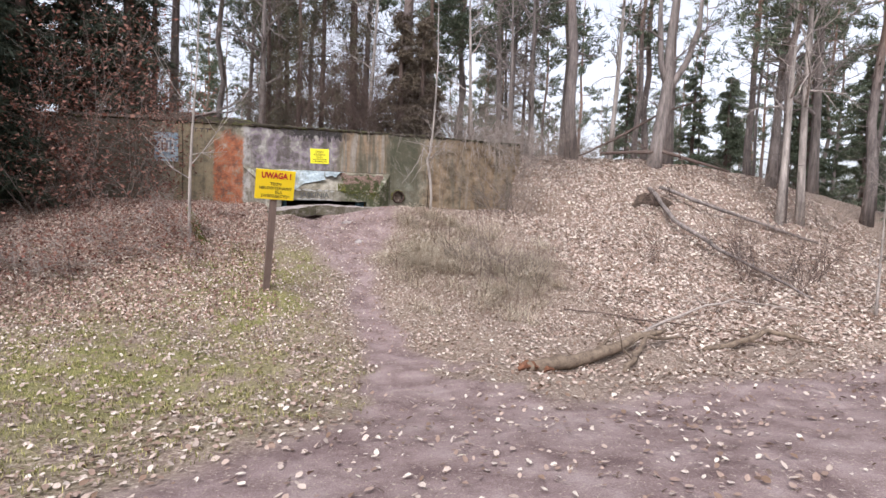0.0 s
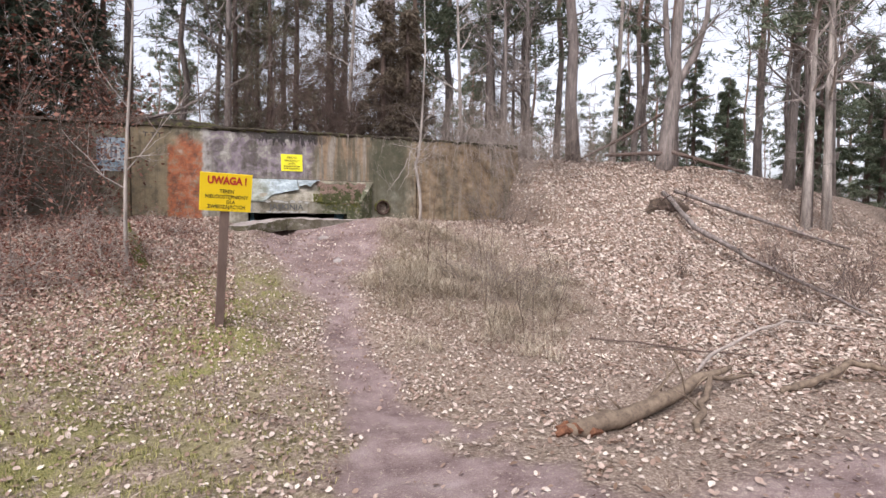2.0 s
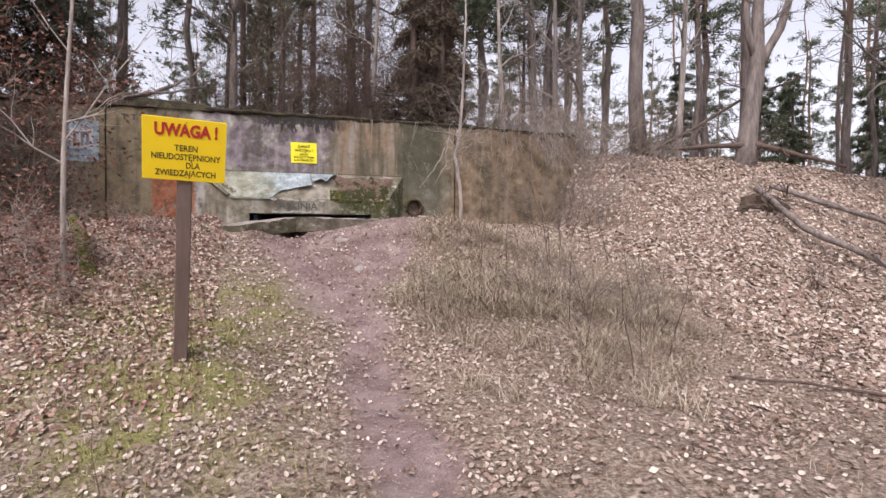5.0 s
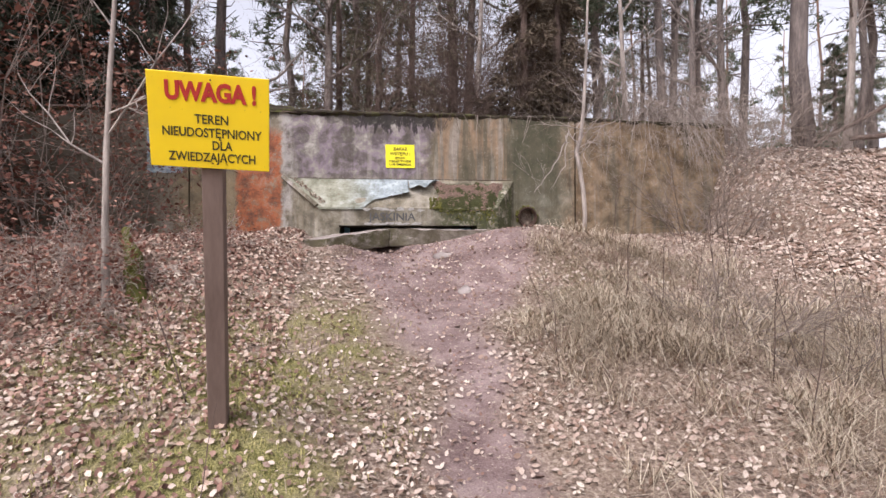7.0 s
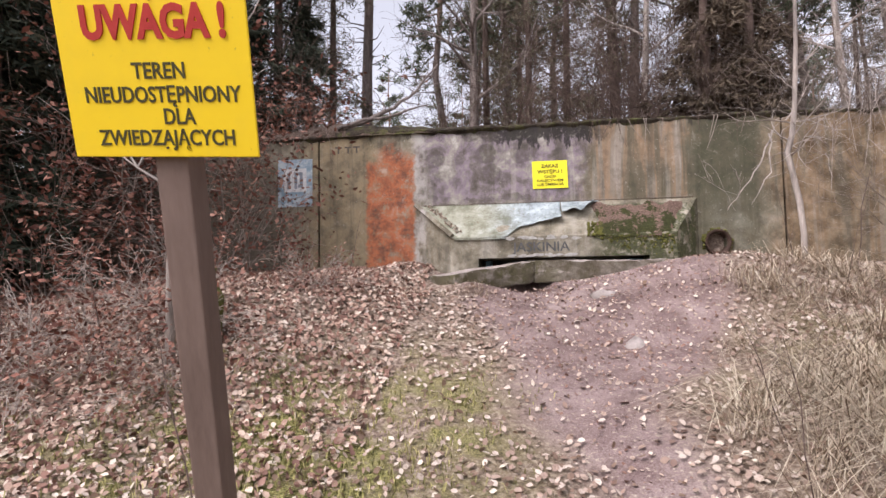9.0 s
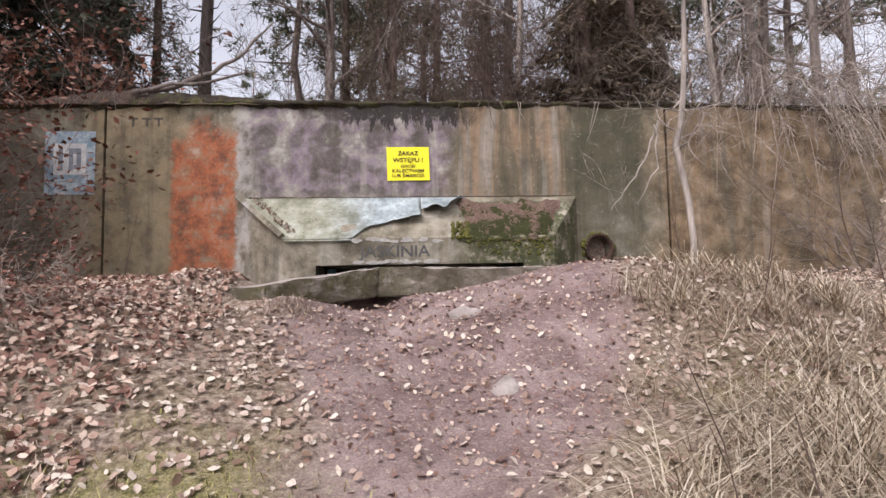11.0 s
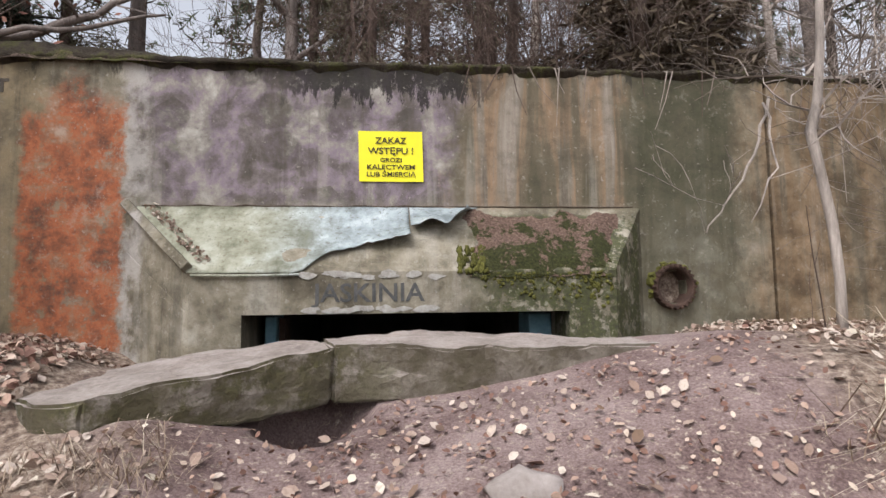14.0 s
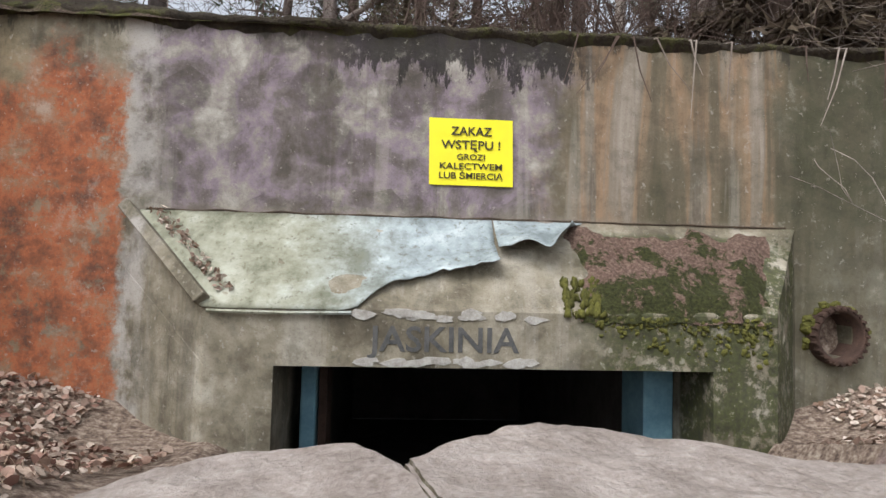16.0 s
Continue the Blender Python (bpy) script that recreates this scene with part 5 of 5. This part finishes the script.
# torn-up roots and soil on the bank
b = Build()
b.tube(lay((9.2, -2.0, -0.15), (9.7, -1.8, -0.05), (10.2, -1.9, -0.05), (10.8, -2.1, -0.15)), [0.14, 0.24, 0.26, 0.12], 10)
root_plate = tagged(new("root_plate"), "torn-up dark roots and soil in the leafy bank", "roots")
part("soil", roughened(b, 3, 0.10, 3.5), SOIL, root_plate)
rt = np.random.default_rng(61)
for i in range(9):
    c = Build()
    rx = rt.uniform(9.4, 10.6)
    limb(c, rt, (rx, -2.1, float(height(rx, -2.1)) + rt.uniform(0.1, 0.35)), unit(np.array([rt.normal(), -1.0, rt.normal() * 0.6])), 0.6, 0.02, 1)
    part("root", c, DARK_TWIG, root_plate)


# ---- fallen wood ----
def fallen(name, pts, rad, mat, label, twigs=0, seed=1, category="fallen branch", lift=0.0):
    root = tagged(new(name), label, category)
    rng = np.random.default_rng(seed)
    b = Build()
    fine_pts, fine_rad = [], []
    for i in range(len(pts) - 1):
        for s in range(4):
            f = s / 4
            p = np.array(pts[i]) * (1 - f) + np.array(pts[i + 1]) * f
            fine_pts.append(p + rng.normal(size=3) * 0.012)
            fine_rad.append((rad[i] * (1 - f) + rad[i + 1] * f) * rng.uniform(0.88, 1.12))
    fine_pts.append(np.array(pts[-1]))
    fine_rad.append(rad[-1])
    b.tube(fine_pts, fine_rad, 9)
    part("stem", b, mat, root, smooth=True)
    for i in range(twigs):
        c = Build()
        k = rng.integers(len(fine_pts) // 3, len(fine_pts) - 1)
        d = unit(np.array([rng.normal(), rng.normal(), abs(rng.normal()) * 0.5]))
        limb(c, rng, fine_pts[k], d, rng.uniform(0.4, 1.0), fine_rad[k] * 0.4, 1)
        part("twig", c, mat, root)
    return root


fallen("fallen_log", lay((1.66, -10.52, 0.04), (1.95, -10.42, 0.08), (2.59, -10.25, 0.11), (3.30, -10.06, 0.14), (3.85, -9.93, 0.17), (4.45, -9.80, 0.22)), [0.075, 0.105, 0.095, 0.08, 0.06, 0.03], LOG_BARK, "rotting fallen log with broken end beside the track", 3, 3, "log")
fallen("fallen_branch", lay((2.98, -10.86, 0.02), (3.2, -10.62, 0.05), (3.55, -10.3, 0.10), (3.95, -10.0, 0.16), (4.9, -9.75, 0.12)), [0.03, 0.04, 0.035, 0.035, 0.015], LOG_BARK, "forked side branch lying by the log", 2, 4)
fallen("fallen_branch", lay((4.95, -10.12, 0.03), (5.35, -10.0, 0.05), (5.9, -9.98, 0.10), (6.5, -9.85, 0.20), (6.9, -9.95, 0.16), (7.4, -10.0, 0.05)), [0.035, 0.05, 0.045, 0.045, 0.04, 0.012], LOG_BARK, "crooked dark fallen branch beside the track", 3, 6)
for ex, ey, seed in ((1.62, -10.55, 1), (1.75, -10.52, 2), (1.88, -10.47, 3), (1.70, -10.44, 4), (1.98, -10.50, 5)):
    b = Build()
    b.tube(lay((ex - 0.09, ey - 0.02, 0.02), (ex, ey, 0.07), (ex + 0.12, ey + 0.02, 0.06)), [0.025, 0.05, 0.02], 6)
    tagged(new("rotten_wood", roughened(b, 1, 0.025, 14).mesh("rotten_wood", ROT)), "crumbling red-brown rotten wood at the log end", "rotten wood", "rotten wood by the log")
fallen("fallen_branch", lay((4.3, -9.4, 0.12), (5.2, -8.7, 0.22), (6.4, -8.3, 0.26), (7.6, -7.9, 0.2), (8.9, -7.5, 0.1), (9.6, -8.0, 0.04)), [0.02, 0.028, 0.026, 0.022, 0.016, 0.008], PALE_TWIG, "long pale bent branch on the bank", 5, 7)
fallen("fallen_branch", lay((3.9, -7.55, 0.05), (5.1, -8.25, 0.08), (6.2, -8.6, 0.05)), [0.012, 0.016, 0.008], DARK_TWIG, "thin dark stick on the leaf litter", 2, 8)
fallen("fallen_tree", lay((10.1, -1.7, 0.3), (9.9, -3.2, 0.35), (10.1, -4.8, 0.25), (10.2, -6.3, 0.22), (10.2, -7.6, 0.1)), [0.07, 0.065, 0.055, 0.045, 0.02], GREY_BARK, "thin fallen tree trunk down the leaf-covered bank", 5, 9)
fallen("fallen_tree", lay((10.4, -1.8, 0.35), (11.6, -2.5, 0.35), (13.0, -3.1, 0.25), (14.8, -3.8, 0.12)), [0.06, 0.055, 0.05, 0.03], GREY_BARK, "thin fallen trunk across the bank", 4, 10)
fallen("fallen_tree", lay((10.0, 1.0, 0.3), (12.0, 0.2, 0.55), (14.0, -0.8, 0.4)), [0.06, 0.07, 0.04], DARK_TWIG, "dark fallen limb on top of the bank", 6, 11)
fallen("leaning_branch", [(9.9, 2.4, 3.2), (11.2, 2.0, 3.9), (12.8, 1.6, 4.9), (14.6, 1.2, 5.6)], [0.04, 0.05, 0.04, 0.02], DARK_TWIG, "leaning mossy limb caught in the trees", 6, 12)
fallen("roof_branch", [(-3.2, 0.1, 3.42), (-2.75, 0.2, 3.6), (-2.2, 0.3, 3.95), (-1.75, 0.4, 4.5)], [0.03, 0.035, 0.025, 0.012], GREY_BARK, "dead grey branch lying on the wall top", 4, 13)
fallen("roof_branch", [(-3.35, 0.0, 3.42), (-2.5, 0.15, 3.62), (-1.9, 0.25, 3.78)], [0.03, 0.022, 0.01], GREY_BARK, "dead forked branch lying on the wall top", 3, 14)
fallen("hanging_branch", [(3.0, -0.5, 2.9), (2.75, -0.65, 2.4), (2.45, -0.7, 2.0), (2.30, -0.7, 1.8)], [0.012, 0.010, 0.007, 0.004], PALE_BARK, "bare branch hanging before the wall", 2, 15)
fallen("hanging_branch", [(2.95, -0.5, 2.85), (2.85, -0.75, 2.3), (2.55, -0.85, 1.85)], [0.010, 0.008, 0.003], PALE_BARK, "bare branch hanging before the wall", 1, 16)
fallen("mossy_stump", lay((-2.78, -4.75, -0.05), (-2.95, -4.45, 0.22), (-3.1, -4.2, 0.42)), [0.10, 0.09, 0.05], MOSS, "leaning moss-covered stump on the earth bank", 0, 17, "stump")
b = Build()
b.tube([(0.44, -3.80, 0.27), (0.54, -3.78, 0.30), (0.66, -3.76, 0.27)], [0.06, 0.10, 0.05], 8)
tagged(new("path_stone", roughened(b, 2, 0.02, 9).mesh("path_stone", SLAB, True)), "grey stone half buried in the footpath", "stone")
b = Build()
b.tube(lay((0.27, -2.92, -0.02), (0.38, -2.90, -0.015), (0.50, -2.92, -0.03)), [0.05, 0.085, 0.05], 8)
tagged(new("path_stone", roughened(b, 2, 0.02, 9).mesh("path_stone", SLAB, True)), "flat stone in the trodden earth before the slab", "stone")

# ---- undergrowth ----
def scatter(n, x0, x1, y0, y1, weight, rng):
    x, y = rng.uniform(x0, x1, n), rng.uniform(y0, y1, n)
    keep = rng.random(n) < weight(x, y)
    return x[keep], y[keep]


def free(x, y):
    """0 inside the wall, the entrance and the slabs."""
    blocked = ((y > -0.03) & (y < 0.5) & (x > WALL_L) & (x < WALL_R + 0.3)) | ((y > -2.15) & (y < 0) & (x > -1.5) & (x < 1.75)) | ((y > -0.6) & (y < 0) & (x > -2.1) & (x < 2.2))
    blocked |= (y > -2.6) & (y <= -2.0) & (x > -1.5) & (x < -0.2) & (y > -2.62 + 0.45 * (x + 1.3))
    return 1.0 - blocked


def leaf_field(x, y, size, rng, flat=0.35, up=0.012):
    """Curled fallen leaves: two faces folded on the midrib."""
    n = len(x)
    z = height(x, y) + up + 0.02 * rng.random(n)
    c = np.stack([x, y, z], -1)
    e = 0.05
    nx, ny = (height(x + e, y) - height(x - e, y)) / (2 * e), (height(x, y + e) - height(x, y - e)) / (2 * e)
    nor = unit(np.stack([-nx, -ny, np.ones(n)], -1) + rng.normal(size=(n, 3)) * flat)
    u = unit(np.cross(nor, rng.normal(size=(n, 3))))
    w = np.cross(nor, u)
    s = size * rng.uniform(0.55, 1.35, (n, 1))
    bend = rng.uniform(0.0, 0.35, (n, 1))
    a, b2 = c - u * s, c + u * s + nor * s * bend * 0.6
    l, r = c + w * s * 0.6 + nor * s * bend, c - w * s * 0.6 + nor * s * bend
    k = rng.uniform(0.25, 0.6, (n, 1))
    l2, r2 = l + u * s * k, r + u * s * (k - 0.2)
    l, r = l - u * s * 0.35, r - u * s * 0.4
    v = np.stack([a, r, r2, b2, l2, l], 1).reshape(-1, 3)
    i = np.arange(n) * 6
    f = np.concatenate([np.stack([i, i + 1, i + 2, i + 3], -1), np.stack([i, i + 3, i + 4, i + 5], -1)])
    return v, f


def straw_weight(x, y):
    w = 1.0 * hump(x, y, 3.1, -5.7, 1.3, 1.0) + 0.95 * hump(x, y, 1.75, -5.1, 0.65, 0.9) + 0.9 * hump(x, y, 2.7, -3.3, 0.9, 0.7) + 0.4 * hump(x, y, 2.6, -7.3, 0.8, 0.5)
    clump = 0.5 + 0.5 * np.sin(3.1 * x + 1.3 * np.sin(2.3 * y)) * np.sin(2.7 * y + 0.8 * x)
    return np.clip(w * (0.25 + 0.9 * clump), 0, 1) * (1 - path_mask(x, y))


def litter_weight(x, y):
    w = 0.78 - 0.70 * path_mask(x, y) - 0.42 * moss_mask(x, y)
    w = np.where(y < -11.5, w * 0.8 + 0.17, w)
    clump = 0.55 + 0.45 * np.sin(2.3 * x + 1.1 * np.sin(1.9 * y)) * np.sin(2.0 * y + np.sin(1.6 * x))
    return np.clip(w * clump + 0.10 * (1 - 0.75 * path_mask(x, y)) - 0.25 * straw_weight(x, y), 0, 1) * free(x, y)


rng = np.random.default_rng(99)
x, y = scatter(140000, -7, 9, -9, 0.0, litter_weight, rng)
v, f = leaf_field(x, y, 0.023, rng, 0.5)
tagged(new("leaf_litter", fast_mesh("leaf_litter", v, f, LITTER)), "pale dry leaves strewn over the bank and path edges", "fallen leaves", kind="stuff")
x, y = scatter(90000, -12, 16, -17.5, -9, litter_weight, rng)
v, f = leaf_field(x, y, 0.029, rng)
tagged(new("leaf_litter", fast_mesh("leaf_litter", v, f, LITTER)), "pale dry leaves strewn over the track and verge", "fallen leaves", kind="stuff")
x, y = scatter(72000, 5.0, 18, -10, 4, lambda x, y: free(x, y) * 0.75, rng)
v, f = leaf_field(x, y, 0.042, rng)
tagged(new("leaf_litter", fast_mesh("leaf_litter", v, f, LITTER)), "thick pale leaf litter over the earth bank", "fallen leaves", kind="stuff")
x, y = scatter(60000, -9.5, -1.4, -7.5, 0.0, lambda x, y: free(x, y) * (1 - path_mask(x, y)) * np.clip(0.3 + hump(x, y, -5.0, -3.5, 3.5, 2.6), 0, 1), rng)
v, f = leaf_field(x, y, 0.025, rng, 0.7, 0.02)
tagged(new("red_leaf_litter", fast_mesh("red_leaf_litter", v, f, RED_LITTER)), "reddish-brown leaves on the bank below the wall", "fallen leaves", kind="stuff")


x, y = scatter(26000, -2.5, 3.5, -8.5, -1.9, lambda x, y: 0.55 * path_mask(x, y) * free(x, y) * (0.35 + 0.65 * (y > -4.6)), rng)
v, f = leaf_field(x, y, 0.013, rng, 0.5, 0.004)
tagged(new("leaf_crumbs", fast_mesh("leaf_crumbs", v, f, RED_LITTER)), "crumbled brown leaf bits trodden into the path", "leaf litter", kind="stuff")


def grass_field(x, y, tall, rng, lean=0.5, width=0.007, lay_x=0.0):
    """Blades of two segments that bow over."""
    n = len(x)
    base = np.stack([x, y, height(x, y) - 0.01], -1)
    a = rng.uniform(0, 2 * math.pi, n)
    out = np.stack([np.cos(a) + lay_x, np.sin(a) - 0.3 * abs(lay_x), np.zeros(n)], -1) * rng.uniform(0.2, 1.0, (n, 1)) * lean
    L = tall * rng.uniform(0.45, 1.25, (n, 1))
    mid = base + (out * 0.4 + (0, 0, 0.50)) * L
    tip = base + out * 1.05 * L
    tip[:, 2] += (rng.uniform(-0.05, 0.6, (n, 1)) * L)[:, 0]
    side = np.stack([-np.sin(a), np.cos(a), np.zeros(n)], -1) * width / 2
    v = np.stack([base - side, base + side, mid + side * 0.8, mid - side * 0.8, tip], 1).reshape(-1, 3)
    i = np.arange(n) * 5
    f = np.concatenate([np.stack([i, i + 1, i + 2], -1), np.stack([i, i + 2, i + 3], -1), np.stack([i + 3, i + 2, i + 4], -1)])
    return v, f


def tufts(n, per, x0, x1, y0, y1, weight, rng, radius=0.10):
    cx, cy = scatter(n, x0, x1, y0, y1, weight, rng)
    x = np.repeat(cx, per) + rng.normal(size=len(cx) * per) * radius
    y = np.repeat(cy, per) + rng.normal(size=len(cy) * per) * radius
    keep = free(x, y) > 0
    return x[keep], y[keep]


x, y = tufts(2500, 38, 0.3, 7, -9.5, -0.2, straw_weight, rng, 0.09)
v, f = grass_field(x, y, 0.24, rng, 2.6, 0.0045, 0.35)
tagged(new("dry_grass", fast_mesh("dry_grass", v, f, STRAW)), "long straw-coloured dead grass beside the path", "grass", kind="stuff")
x, y = tufts(1100, 46, 0.6, 5, -8.5, -0.8, straw_weight, rng, 0.07)
v, f = grass_field(x, y, 0.42, rng, 2.2, 0.006, -0.2)
tagged(new("dry_grass", fast_mesh("dry_grass", v, f, PALE_STRAW)), "arching tufts of pale dead grass beside the path", "grass", kind="stuff")
x, y = tufts(2600, 16, -9, -0.3, -13.5, -4.5, lambda x, y: np.clip(moss_mask(x, y) + 0.1, 0, 1) * (1 - path_mask(x, y)), rng, 0.10)
v, f = grass_field(x, y, 0.10, rng, 0.8, 0.007)
tagged(new("green_grass", fast_mesh("green_grass", v, f, GREEN_GRASS)), "short yellow-green grass on the verge", "grass", kind="stuff")
x, y = tufts(1500, 14, -8, 8, -12.5, -0.1, lambda x, y: 0.55 * (1 - path_mask(x, y)), rng, 0.12)
v, f = grass_field(x, y, 0.14, rng, 1.6, 0.004)
tagged(new("dry_grass", fast_mesh("dry_grass", v, f, STRAW)), "thin dead grass between the leaves", "grass", kind="stuff")
x, y = tufts(26, 26, -1.65, -0.75, -2.72, -2.45, lambda x, y: 0.6 + 0 * x, rng, 0.06)
v, f = grass_field(x, y - 0.05, 0.17, rng, 2.2, 0.0035)
tagged(new("dry_grass", fast_mesh("dry_grass", v, f, STRAW)), "dead grass hanging below the broken slab", "grass", kind="stuff")

# leaves caught along the splayed edge of the entrance roof
n = 160
u = rng.random(n)
px, py = -1.93 + 0.55 * u + rng.uniform(0.0, 0.10, n), -0.02 - 0.40 * u
pz = 1.545 + (py + 0.45) * 1.211 + 0.03 + 0.03 * rng.random(n)
c = np.stack([px, py, pz], -1)
du, dw = unit(rng.normal(size=(n, 3))), unit(rng.normal(size=(n, 3)))
v = np.stack([c - du * 0.02, c + dw * 0.013, c + du * 0.02, c - dw * 0.013], 1).reshape(-1, 3)
tagged(new("leaf_litter", fast_mesh("leaf_litter", v, np.arange(4 * n).reshape(n, 4), LITTER)), "dry leaves caught on the entrance roof edge", "fallen leaves", kind="stuff")

# thin upright stems beside the path
STEM = Build()
STEM.tube([(0, 0, -0.05), (0.01, 0, 0.3), (-0.02, 0.01, 0.6), (0.02, 0, 0.95)], [0.006, 0.005, 0.004, 0.002], 4)
STEM.tube([(-0.01, 0, 0.5), (0.06, 0.03, 0.7)], [0.003, 0.0015], 3)
stem_mesh = STEM.mesh("dry_stem", DARK_TWIG)
for i in range(70):
    x, y = (RNG.uniform(0.9, 5.5), RNG.uniform(-7.5, -0.6)) if i % 3 else (RNG.uniform(-6.5, -0.9), RNG.uniform(-9, -1))
    if not (abs(x) < 2.4 and y > -4.8) and free(np.array(x), np.array(y)) > 0 and path_mask(np.array(x), np.array(y)) < 0.3:
        ob = new("dry_stem", stem_mesh)
        ob.matrix_basis = pose(x, y, float(height(x, y)), RNG.uniform(-16, 16), RNG.uniform(-16, 16), RNG.uniform(0, 360)) @ Matrix.Scale(RNG.uniform(0.6, 1.2), 4)
        tagged(ob, "thin dark dead stem standing in the grass", "plant stem", "dead stems beside the path")

# single leaves that lie on the trodden earth
leaf_rng = np.random.default_rng(5)
shapes = []
for i in range(6):
    lv, lf = leaf_field(np.array([0.0]), np.array([-40.0]), 0.027, leaf_rng)
    me = fast_mesh("leaf", lv - lv.mean(0), lf, LITTER_ONE)
    shapes.append(me)
lx, ly = scatter(2200, -1.5, 2.0, -8.5, -2.3, lambda x, y: 0.22 * path_mask(x, y) * free(x, y), leaf_rng)
for i, (x, y) in enumerate(zip(lx[:300], ly[:300])):
    ob = new("leaf", shapes[i % 6])
    ob.parent = GROUND
    ob.matrix_basis = pose(x, y, float(height(x, y)) + 0.016, leaf_rng.uniform(-14, 14), leaf_rng.uniform(-14, 14), leaf_rng.uniform(0, 360)) @ Matrix.Scale(leaf_rng.uniform(0.6, 1.25), 4)
